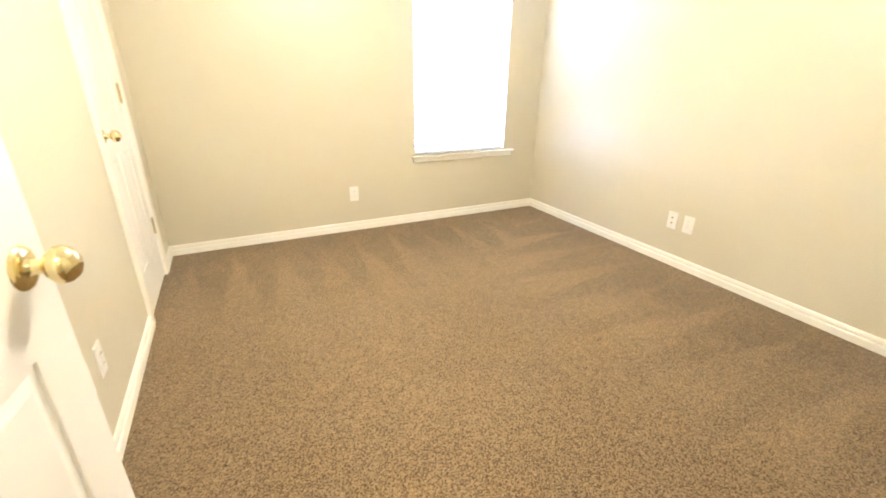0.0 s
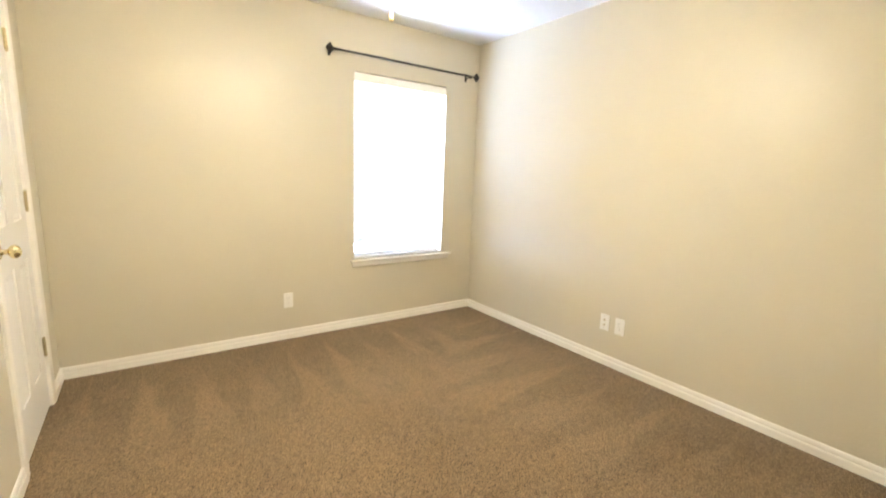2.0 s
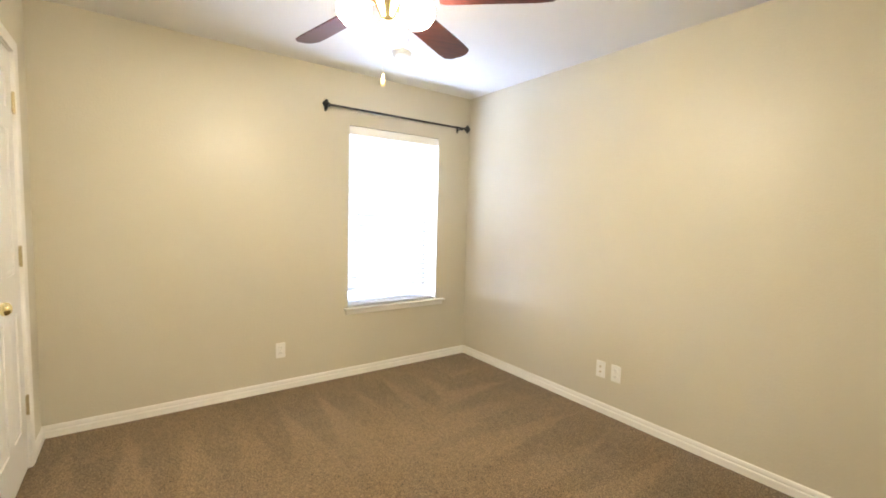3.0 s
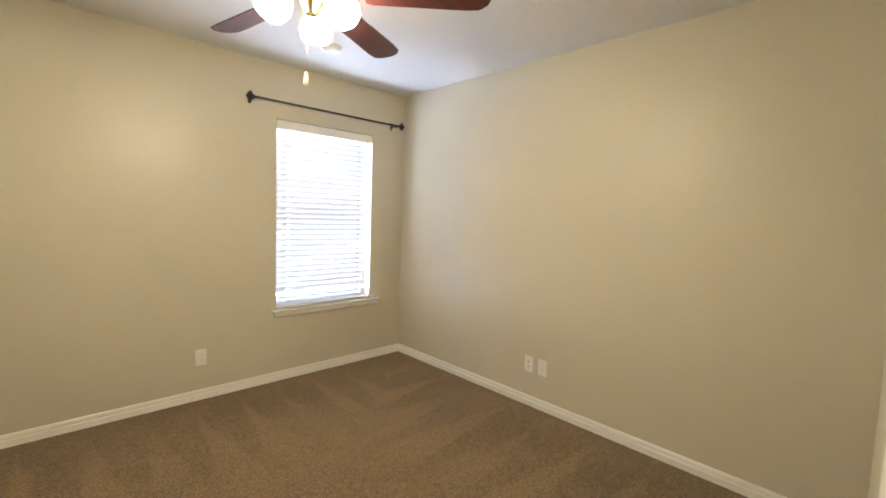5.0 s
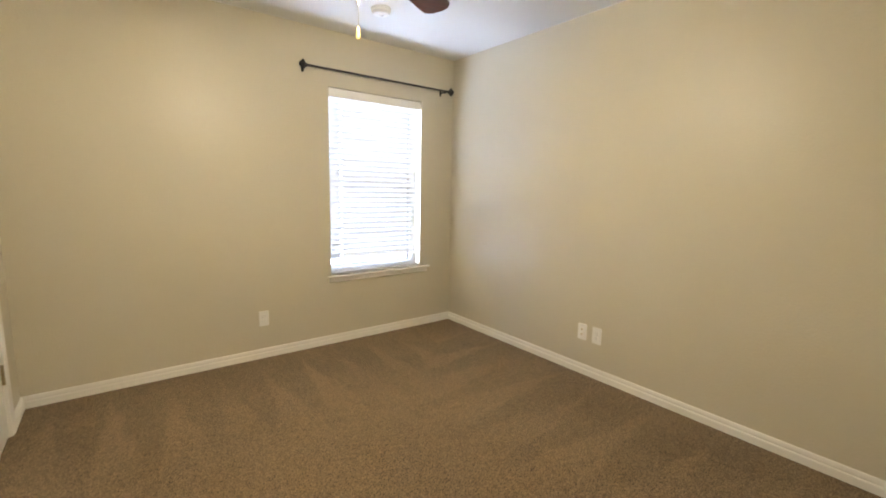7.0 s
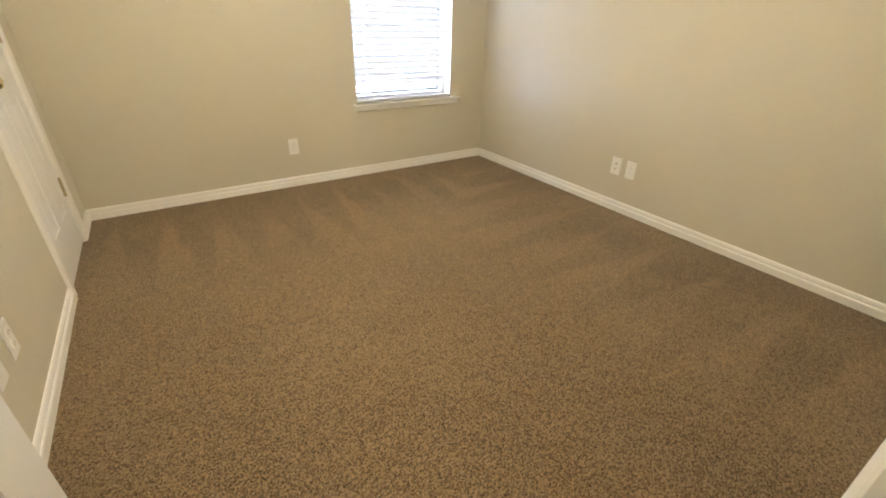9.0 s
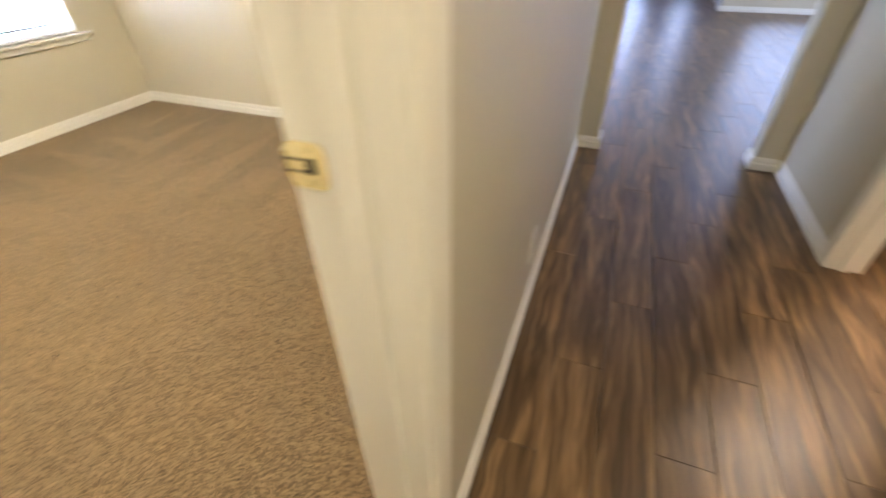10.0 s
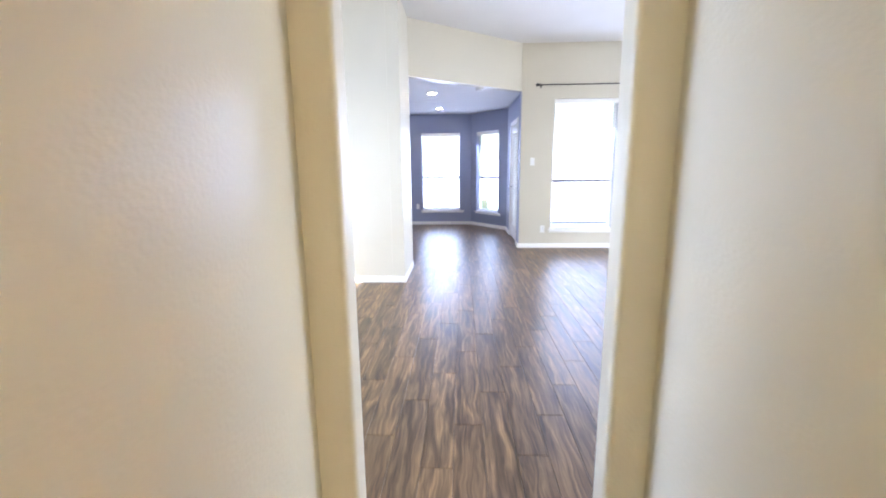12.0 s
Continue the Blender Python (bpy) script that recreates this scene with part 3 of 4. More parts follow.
wall("wall_pier", "x", 6.84, 7.70, 0.775, 0.915, 0, LCEIL, PAINT, (), "pale painted end of a partition wall")
wall("wall_pier_west", "y", 0.916, 2.999, 6.84, 6.96, 0, LCEIL, PAINT, (), "pale painted partition wall")
wall("wall_nook_west", "y", 0.916, 2.3, 7.58, 7.70, 0, LCEIL, PAINT)
wall("wall_nook_north", "x", 7.70, 11.99, 2.3, 2.42, 0, LCEIL, PAINT_BLUE)
ND0, ND1 = 9.35, 10.26
wall("wall_nook_south", "x", LIVE + 0.141, 11.05, -0.95, -0.83, 0, LCEIL, PAINT_BLUE, [(ND0 - 0.02, ND1 + 0.02, 0, 2.07)], "slate-blue painted wall with a glazed door")
setting("wall_nook_corner", box(bmesh.new(), LIVE, LIVE + 0.14, -0.83, -0.816, 0, NCEIL), PAINT_BLUE)
wall("wall_bay", "y", -0.115, 2.3, 11.85, 11.99, 0, NCEIL, PAINT_BLUE, [(0.137, 1.005, 0.33, 2.06)], "slate-blue painted bay wall with a tall window")
BAYM = Matrix.Translation((11.85, -0.115, 0)) @ Matrix.Rotation(math.atan2(-0.715, -0.90), 4, "Z")
wall("wall_bay_angled", "x", 0.0, 1.149, 0.0, 0.14, 0, NCEIL, PAINT_BLUE, [(0.18, 0.89, 0.33, 2.06)], "slate-blue angled bay wall with a tall window", BAYM)


def nook_header():
    """The diagonal beam between the high room and the dining nook, and the nook's lower ceiling."""
    bm = bmesh.new()
    a, b = Vector((9.01, -0.87, 0)), Vector((7.68, 0.79, 0))
    n = Vector((0.78, 0.63, 0)).normalized() * 0.12
    for z0, z1 in ((NCEIL, LCEIL),):
        q = [a, b, b + n, a + n]
        lo = [bm.verts.new(p + Vector((0, 0, z0))) for p in q]
        hi = [bm.verts.new(p + Vector((0, 0, z1))) for p in q]
        bm.faces.new(lo)
        bm.faces.new(hi)
        for i in range(4):
            bm.faces.new((lo[i], lo[(i + 1) % 4], hi[(i + 1) % 4], hi[i]))
    setting("wall_header", bm, PAINT, "beige diagonal header over the nook's opening")
    bm = bmesh.new()
    pts = [(9.05, -0.76), (7.76, 0.86), (7.70, 2.3), (11.99, 2.3), (12.05, -0.2), (11.1, -0.95), (9.0, -0.95)]
    lo = [bm.verts.new((x, y, NCEIL + 0.001)) for x, y in pts]
    hi = [bm.verts.new((x, y, NCEIL + 0.1)) for x, y in pts]
    bm.faces.new(lo)
    bm.faces.new(hi)
    for i in range(len(pts)):
        j = (i + 1) % len(pts)
        bm.faces.new((lo[i], lo[j], hi[j], hi[i]))
    setting("ceiling_nook", bm, CEIL, "lower off-white ceiling of the dining nook")


nook_header()

for p0, p1, side in (
        ((0, SOUTH1), (0, CD0 - 0.057), (1, 0, 0)), ((0, CD1 + 0.057), (0, NX), (1, 0, 0)),
        ((0.0, NX), (EX, NX), (0, -1, 0)), ((EX, SOUTH1), (EX, NX), (-1, 0, 0)), ((BD1 + 0.057, SOUTH1), (EX, SOUTH1), (0, 1, 0)),
        ((BD1 + 0.057, SOUTH0), (OPX, SOUTH0), (0, -1, 0)), ((OPX, SOUTH0 - 0.014), (OPX, 0.456), (-1, 0, 0)),
        ((OPX - 0.0139, 0.470), (OPX + 0.134, 0.470), (0, -1, 0)), ((OPX - 0.0139, -0.371), (OPX + 0.134, -0.371), (0, 1, 0)),
        ((OPX, -0.357), (OPX, -0.491), (-1, 0, 0)), ((HD1 + 0.057, -0.505), (OPX, -0.505), (0, 1, 0)), ((-0.5, -0.505), (HD0 - 0.057, -0.505), (0, 1, 0)),
        ((OPX + 0.12, -4.8), (OPX + 0.12, -0.357), (1, 0, 0)), ((OPX + 0.12, 0.456), (OPX + 0.12, 3.0), (1, 0, 0)),
        ((LIVE, -4.8), (LIVE, -0.816), (-1, 0, 0)), ((6.826, 0.775), (7.70, 0.775), (0, -1, 0)), ((6.84, 0.761), (6.84, 3.0), (-1, 0, 0)),
        ((LIVE, -0.816), (ND0 - 0.057, -0.83), (0, 1, 0)), ((ND1 + 0.057, -0.83), (10.96, -0.83), (0, 1, 0)),
        ((10.95, -0.83), (11.85, -0.115), (-0.622, 0.783, 0)), ((11.85, -0.115), (11.85, 2.3), (-1, 0, 0)),
        ((1.02, -2.8), (1.02, -0.6), (1, 0, 0)), ((3.19, -2.8), (3.19, -1.46), (-1, 0, 0))):
    baseboard(p0, p1, side)

for t0, t1, a0, a1, ax in ((SOUTH0, SOUTH1, BD0, BD1, "x"), (-0.620, -0.505, HD0, HD1, "x"), (-0.12, 0.0, CD0, CD1, "y"), (-0.95, -0.83, ND0, ND1, "x")):
    door_frame("door_frame", ax, a0, a1, t0, t1, 2.05)
casing("trim_bedroom", (BD0 - 0.004, SOUTH1, 0), (1, 0, 0), (0, 1, 0), BD1 - BD0 + 0.008, 2.054)
casing("trim_bedroom_hall", (BD0 - 0.004, SOUTH0, 0), (1, 0, 0), (0, -1, 0), BD1 - BD0 + 0.008, 2.054)
casing("trim_bath_hall", (HD0 - 0.004, -0.505, 0), (1, 0, 0), (0, 1, 0), HD1 - HD0 + 0.008, 2.054)
casing("trim_bath", (HD0 - 0.004, -0.620, 0), (1, 0, 0), (0, -1, 0), HD1 - HD0 + 0.008, 2.054)
casing("trim_closet", (0, CD0 - 0.004, 0), (0, 1, 0), (1, 0, 0), CD1 - CD0 + 0.008, 2.054)
casing("trim_nook_door", (ND0 - 0.004, -0.83, 0), (1, 0, 0), (0, 1, 0), ND1 - ND0 + 0.008, 2.054)

# ---- doors ----
panel_door(pose(-0.004, CD1 - 0.003, 0.014, 0, 0, -90), CD1 - CD0 - 0.006, 2.03,
           "closed white six-panel closet door with a polished brass knob", False, True, 0.905, both=False)


def open_door():
    w = BD1 - BD0 - 0.006
    m = pose(BD0 + 0.004, SOUTH1 + 0.022, 0.014, 0, 0, 83.0)
    return panel_door(m, w, 2.03, "white six-panel bedroom door, standing open into the room, with brass knobs", False, True, 0.920)


open_door()
strike_plate(pose(BD1 - 0.0005, 0.702, 0.971, 0, 0, 90) @ Matrix.Diagonal((-0.78, 1, 0.80, 1)))
strike_plate(pose(HD1 - 0.0005, -0.598, 1.00, 0, 0, 90))


# ---- windows ----
def sash_window(m, w, z0, z1, depth, rail=0.0, tag="tall white vinyl single-hung window"):
    """A single-hung window in its opening: local x along the wall, y out to the open air, from the room's face."""
    t = tagged(thing("window_1", m, tag, "window"), kind="structure")
    f = 0.035
    y0, y1 = depth - 0.060, depth - 0.010
    bm = bmesh.new()
    box(bm, 0, f, y0, y1, z0, z1, 0.002)
    box(bm, w - f, w, y0, y1, z0, z1, 0.002)
    box(bm, f, w - f, y0, y1, z1 - f, z1, 0.002)
    box(bm, f, w - f, y0, y1, z0, z0 + f + 0.01, 0.002)
    part("window_frame", bm, VINYL, t)
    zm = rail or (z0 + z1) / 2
    # Made thicker to show against the glare; darkened too where rail is given.
    part("meeting_rail", box(bmesh.new(), f, w - f, y0 + 0.004, y1 - 0.004, zm - 0.028, zm + 0.028, 0.002), BACKLIT_RAIL if rail else VINYL, t)
    for a, b_ in ((z0 + f + 0.01, zm - 0.028), (zm + 0.028, z1 - f)):
        g = part("pane", box(bmesh.new(), f, w - f, (y0 + y1) / 2 - 0.002, (y0 + y1) / 2 + 0.002, a, b_), GLASS, t)
        g.visible_shadow = False
    return t


def sill(m, w, z, name="window_sill"):
    """A stool with a rounded nose and an apron under it."""
    t = tagged(thing(name, m, "cream-white window stool with an apron under it", "window sill"), kind="structure")
    part("stool", box(bmesh.new(), -0.035, w + 0.09, -0.040, 0.0, z - 0.018, z, 0.005, 2), TRIM, t)
    part("stool_back", box(bmesh.new(), 0.001, w - 0.001, 0.0005, 0.085, z - 0.012, z), TRIM, t)
    part("apron", box(bmesh.new(), -0.020, w + 0.075, -0.016, -0.001, z - 0.056, z - 0.0185, 0.003), TRIM, t)
    return t


def slat_profile(tilt, width=0.050):
    """Eleven points across a crowned slat, turned by tilt degrees about x."""
    out = []
    for i in range(11):
        u = (i / 10 - 0.5) * width
        c = 0.0035 * (1 - (2 * i / 10 - 1) ** 2)
        a = radians(tilt)
        out.append((u * math.cos(a) - c * math.sin(a), u * math.sin(a) + c * math.cos(a)))
    return out


def blind(m, w, z0, z1, tilt, label, stack=0, ypos=0.035, holes=True, pitch=0.0425, gap=0.006):
    """A two-inch faux-wood blind: headrail, valance, slats with route holes, ladder cords, bottom rail."""
    t = thing("window_blind", m, label, "blind")
    part("headrail", box(bmesh.new(), 0.004, w - 0.004, ypos - 0.022, ypos + 0.028, z1 - 0.045, z1 - 0.003, 0.002), SLAT, t)
    part("valance", box(bmesh.new(), 0.001, w - 0.001, ypos - 0.034, ypos - 0.026, z1 - 0.072, z1 - 0.006, 0.003), TRIM, t, "cream-white valance strip")
    prof = slat_profile(tilt)
    cuts = [0.13 * w, 0.87 * w]
    xs = [0.006]
    for c in cuts:
        xs += [c - 0.013, c + 0.013]
    xs.append(w - gap)
    me = bpy.data.meshes.new("slat")
    verts, faces = [], []
    th = 0.0026
    for side in (0, 1):
        for x in xs:
            for y, z in prof:
                verts.append((x, y, z + (th if side else 0)))
    k, nx = len(prof), len(xs)
    for i in range(nx - 1):
        hole = holes and i in (1, 3)
        for j in range(k - 1):
            if hole and j in (4, 5):
                continue
            a = i * k + j
            q = (a, a + 1, a + k + 1, a + k)
            faces.append(q)
            o = nx * k
            faces.append(tuple(v + o for v in q[::-1]))
    o = nx * k
    for i in range(nx - 1):
        for j in (0, k - 1):
            a, b_ = i * k + j, (i + 1) * k + j
            faces.append((a, b_, b_ + o, a + o))
    for i in (0, nx - 1):
        for j in range(k - 1):
            a = i * k + j
            faces.append((a, a + 1, a + 1 + o, a + o))
    me.from_pydata(verts, [], faces)
    me.update()
    for p in me.polygons:
        p.use_smooth = True
    me.materials.append(SLAT if holes else SLAT_WOOD)
    z = z1 - 0.085
    bottom = z0 + 0.018 + stack * 0.0105
    i = 0
    while z > bottom + 0.02:
        s = new("slat", me)
        s.parent = t
        s.location = (0, ypos, z)
        s.rotation_euler = (radians(1.1 * math.sin(i * 2.3)), 0, 0)
        z -= pitch
        i += 1
    for q in range(stack):
        s = new("slat", me)
        s.parent = t
        s.location = (0, ypos, z0 + 0.028 + q * 0.0105)
        s.rotation_euler = (radians(-tilt * 0.92), 0, 0)
    part("bottom_rail", box(bmesh.new(), 0.004, w - 0.004, ypos - 0.025, ypos + 0.025, z0 + 0.003, z0 + 0.019, 0.003), SLAT, t)
    for c in cuts:
        for dy in (-0.026, 0.026):
            part("ladder_cord", rod(bmesh.new(), (c - 0.022, ypos + dy, z0 + 0.019), (c - 0.022, ypos + dy, z1 - 0.045), 0.0009, 5), SLAT, t)
    return t


sash_window(pose(BW[0], NX, 0), BW[1] - BW[0], BW[2], BW[3], 0.15, tag="white vinyl single-hung bedroom window behind a closed blind")
sill(pose(BW[0], NX, 0), BW[1] - BW[0], BW[2])
blind(pose(BW[0], NX, 0), BW[1] - BW[0], BW[2], BW[3], -68, "white two-inch slat blind, lowered and nearly closed, on the sill", 8, gap=0.034)

sash_window(pose(4.1, 3.0, 0), 1.8, 0.88, 2.12, 0.2, 0.0, "wide white vinyl window facing the front of the house")
sash_window(pose(7.5, -4.801, 0, 0, 0, 180), 3.0, 0.0, 2.10, 0.149, 0.0, "unseen white vinyl glazed opening, added for the south fill lamp")
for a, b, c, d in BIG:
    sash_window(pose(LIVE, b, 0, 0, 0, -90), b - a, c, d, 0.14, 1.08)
setting("window_mullion", box(bmesh.new(), LIVE + 0.078, LIVE + 0.136, -2.3999, -2.3101, 0.31, 2.34, 0.002), BACKLIT_VINYL, "mullion between the two tall windows, greyed to look backlit")
m = pose(LIVE, -1.335, 0, 0, 0, -90)
sill(m, 2.04, 0.31)
blind(m, 2.04, 0.31, 2.34, 0, "wide white slat blind, lowered, open slats, over paired tall windows", 0, 0.04, False)
m = pose(11.85, 1.005, 0, 0, 0, -90)
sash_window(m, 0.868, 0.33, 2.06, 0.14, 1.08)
sill(m, 0.868, 0.33)
blind(m, 0.868, 0.33, 2.06, 0, "white slat blind, lowered, slats turned open, in the bay", 0, 0.04, False)
m = BAYM @ pose(0.18, 0.0, 0)
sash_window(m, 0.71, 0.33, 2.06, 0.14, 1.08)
sill(m, 0.71, 0.33)
blind(m, 0.71, 0.33, 2.06, 0, "white slat blind, lowered, slats open, in the bay's angled side", 0, 0.04, False)


def glazed_door():
    """A white outside door with one tall light and its own slats."""
    w = ND1 - ND0 - 0.006
    t = thing("glazed_door", pose(ND1 - 0.003, -0.845, 0.012, 0, 0, 180), "closed white outside door with a tall pane and slats", "door")
    bm = bmesh.new()
    box(bm, 0, 0.12, 0, 0.044, 0, 2.03, 0.002)
    box(bm, w - 0.12, w, 0, 0.044, 0, 2.03, 0.002)
    box(bm, 0.12, w - 0.12, 0, 0.044, 0, 0.24, 0.002)
    box(bm, 0.12, w - 0.12, 0, 0.044, 1.90, 2.03, 0.002)
    part("leaf", bm, DOORP, t)
    g = part("pane", box(bmesh.new(), 0.12, w - 0.12, 0.028, 0.032, 0.24, 1.90), GLASS, t)
    g.visible_shadow = False
    for i in range(38):
        z = 0.27 + i * 0.0425
        part("slat", box(bmesh.new(), 0.13, w - 0.13, 0.004, 0.024, z, z + 0.0025), SLAT, t)
    knob_parts(t, pose(0.06, 0, 0.93, 90), CHROME)
    return t


glazed_door()


# ---- curtain rods ----
def curtain_rod(m, length, label, square=False):
    """A black rod: local x along the wall, y out of the wall; knobbed ends on wall brackets."""
    t = thing("curtain_rod", m, label, "curtain rod")
    part("rod", rod(bmesh.new(), (0.03, 0.075, 0), (length - 0.03, 0.075, 0), 0.008, 14), BLACK, t, smooth=True)
    prof = [(0.0, -0.030), (0.011, -0.028), (0.021, -0.018), (0.024, -0.004), (0.019, 0.008), (0.011, 0.014), (0.014, 0.018), (0.014, 0.024), (0.009, 0.030), (0.009, 0.034)]
    if square:
        prof = [(0.0, -0.036), (0.012, -0.034), (0.038, -0.008), (0.036, 0.000), (0.015, 0.008), (0.015, 0.020), (0.009, 0.024), (0.009, 0.034)]
    for x, ry in ((0.028, 90), (length - 0.028, -90)):
        part("finial", lathe(bmesh.new(), prof, 4 if square else 20, pose(x, 0.075, 0, 0, ry, 0)), BLACK, t, smooth=not square)
    for x in (0.085, length - (0.040 if square else 0.085)):
        bm = box(bmesh.new(), x - 0.010, x + 0.010, 0, 0.004, -0.035, 0.030, 0.0015)
        rod(bm, (x, 0.003, -0.008), (x, 0.075, -0.008), 0.0045, 10)
        rod(bm, (x, 0.066, -0.0125), (x, 0.084, -0.0125), 0.006, 10)
        part("bracket", bm, BLACK, t)
    return t


curtain_rod(pose(3.000, NX, 2.140, 0, 0, 180), 1.385, "thin black curtain rod with pointed square finials above the bedroom window", True)
curtain_rod(pose(LIVE, -1.03, 2.535, 0, 0, -90) @ Matrix.Diagonal((1, -1, 1, 1)), 2.75, "thin black metal curtain rod above the tall windows")


# ---- ceiling fan ----
def ceiling_fan(x, y, first):
    """A five-bladed hugger fan with three tulip lights and two pull chains."""
    t = thing("ceiling_fan", pose(x, y, H), "ceiling fan with five dark cherry blades and three lit tulip shades", "ceiling fan")
    part("canopy", lathe(bmesh.new(), [(0.0, -0.001), (0.085, -0.002), (0.088, -0.030), (0.060, -0.055), (0.045, -0.062), (0.045, -0.075)], 32), BRASS, t, smooth=True)
    part("motor", lathe(bmesh.new(), [(0.045, -0.075), (0.095, -0.090), (0.120, -0.120), (0.125, -0.170), (0.120, -0.215), (0.100, -0.245), (0.070, -0.262), (0.040, -0.270)], 40), BRASS, t, smooth=True)
    zb = 2.15 - H
    for i in range(5):
        r = Matrix.Rotation(radians(first + 72 * i), 4, "Z")
        pts = [(0.19, -0.050), (0.21, -0.058), (0.56, -0.068), (0.625, -0.064), (0.655, -0.040), (0.660, -0.010), (0.645, 0.040), (0.615, 0.066), (0.56, 0.070), (0.21, 0.058), (0.19, 0.050)]
        bm = bmesh.new()
        tilt = Matrix.Rotation(radians(-13), 4, "X")
        up = [bm.verts.new(r @ (tilt @ Vector((a, b, 0.003)) + Vector((0, 0, zb)))) for a, b in pts]
        lo = [bm.verts.new(r @ (tilt @ Vector((a, b, -0.003)) + Vector((0, 0, zb)))) for a, b in pts]
        bm.faces.new(up)
        bm.faces.new(lo[::-1])
        for j in range(len(pts)):
            bm.faces.new((up[j], lo[j], lo[(j + 1) % len(pts)], up[(j + 1) % len(pts)]))
        part("blade", bm, BLADE, t, "dark cherry wood blade")
        bm = bmesh.new()
        box(bm, 0.10, 0.20, -0.014, 0.014, zb + 0.006, zb + 0.012, 0.002)
        box(bm, 0.19, 0.26, -0.036, 0.036, zb + 0.006, zb + 0.011, 0.002)
        bm.transform(r)
        part("blade_iron", bm, BRASS, t)
    part("light_plate", lathe(bmesh.new(), [(0.040, -0.270), (0.062, -0.276), (0.066, -0.300), (0.050, -0.325), (0.024, -0.371), (0.010, -0.352), (0.0, -0.353)], 28), BRASS, t, smooth=True)
    for a in (175, 55, -65):
        d = Vector((math.cos(radians(a)), math.sin(radians(a)), 0))
        bm = rod(bmesh.new(), d * 0.05 + Vector((0, 0, -0.300)), d * 0.100 + Vector((0, 0, -0.316)), 0.009, 10)
        axis = (d * 0.62 + Vector((0, 0, -1))).normalized()
        q = axis.to_track_quat("Z", "Y").to_matrix().to_4x4()
        mm = Matrix.Translation(d * 0.092 + Vector((0, 0, -0.308))) @ q
        lathe(bm, [(0.014, -0.01), (0.024, 0.0), (0.026, 0.022), (0.022, 0.026)], 20, mm)
        part("lamp_arm", bm, BRASS, t, smooth=True)
        part("lamp_shade", lathe(bmesh.new(), [(0.025, 0.020), (0.038, 0.028), (0.054, 0.046), (0.062, 0.070), (0.061, 0.092), (0.053, 0.112), (0.046, 0.120), (0.042, 0.118), (0.036, 0.110), (0.0, 0.104)], 28, mm),
             GLOBE, t, "lit frosted tulip glass shade", True)
        mouth = Vector((x, y, H)) + mm @ Vector((0, 0, 0.125))
        area_lamp("shade_mouth", mouth, mouth + axis, 0.07, 0.07, 3.2, (1.0, 0.83, 0.60))
    for px, py, n, knob in ((0.0, 0.035, 22, True), (0.02, -0.03, 7, False)):
        bm = bmesh.new()
        rod(bm, (px, py, -0.335), (px, py, -0.335 - 0.0105 * n), 0.0011, 6)
        part("pull_chain", bm, BRASS, t)
        if knob:
            part("chain_fob", lathe(bmesh.new(), [(0.0, 0.0), (0.004, 0.001), (0.006, 0.012), (0.009, 0.034), (0.0095, 0.042), (0.007, 0.047), (0.0, 0.048)][::-1], 16,
                                    Matrix.Translation((px, py, -0.335 - 0.0105 * n)) @ pose(0, 0, 0, 180)), BEIGEKNOB, t, "small ivory pull fob", True)
    return t


ceiling_fan(1.262, 2.265, 28)


def smoke_alarm(x, y, z):
    t = thing("smoke_alarm", pose(x, y, z), "round white smoke alarm on the ceiling", "smoke alarm")
    part("base", lathe(bmesh.new(), [(0.0, -0.0005), (0.066, -0.001), (0.066, -0.012), (0.060, -0.014)], 32), PLATE, t, smooth=True)
    part("cover", lathe(bmesh.new(), [(0.060, -0.014), (0.062, -0.024), (0.050, -0.036), (0.022, -0.038), (0.020, -0.034), (0.0, -0.034)], 32), PLATE, t, smooth=True)
    return t


def lint(x, y, a):
    t = thing("lint", pose(x, y, 0.001, 0, 0, a), "tiny dark bit of lint lying on brown carpet", "lint", "bits of lint on the carpet")
    part("fluff", box(bmesh.new(), -0.004, 0.004, -0.002, 0.002, 0, 0.003, 0.001), SLOT, t)


for spot in ((0.62, 1.62, 20), (1.86, 1.48, 70), (2.02, 1.72, 130), (0.95, 2.45, 10)):
    lint(*spot)

smoke_alarm(1.976, 3.408, H)
smoke_alarm(8.66, -0.16, NCEIL)

# ---- wall plates ----
outlet(pose(1.320, NX, 0.302, 0, 0, 180))
outlet(pose(EX, 2.469, 0.303, 0, 0, 90), "coax", "ivory-white two-jack wall plate low on a beige wall", "wall plate")
outlet(pose(EX, 2.354, 0.303, 0, 0, 90))
outlet(pose(0, 2.235, 0.312, 0, 0, -90), "duplex")
outlet(pose(0, 2.085, 0.320, 0, 0, -90), "blank", "blank white wall plate low on a beige wall", "wall plate")
outlet(pose(1.735, SOUTH0, 0.288, 0, 0, 180))
outlet(pose(LIVE, -1.02, 1.39, 0, 0, 90), "switch", "white light switch plate on a beige wall", "switch")
outlet(pose(LIVE, -1.21, 0.31, 0, 0, 90))
outlet(pose(11.85, 1.11, 0.42, 0, 0, 90))


# ---- nook lamps ----
def recessed_lamp(x, y, z):
    t = thing("recessed_lamp", pose(x, y, z), "lit round recessed ceiling lamp with a white ring", "recessed lamp", "recessed lamps of the nook")
    part("ring", lathe(bmesh.new(), [(0.060, -0.001), (0.078, -0.003), (0.090, -0.001), (0.091, 0.0008)], 32), PLATE, t, smooth=True)
    part("lens", lathe(bmesh.new(), [(0.0, -0.0015), (0.060, -0.0012)], 32), CAN, t, "lit lens")


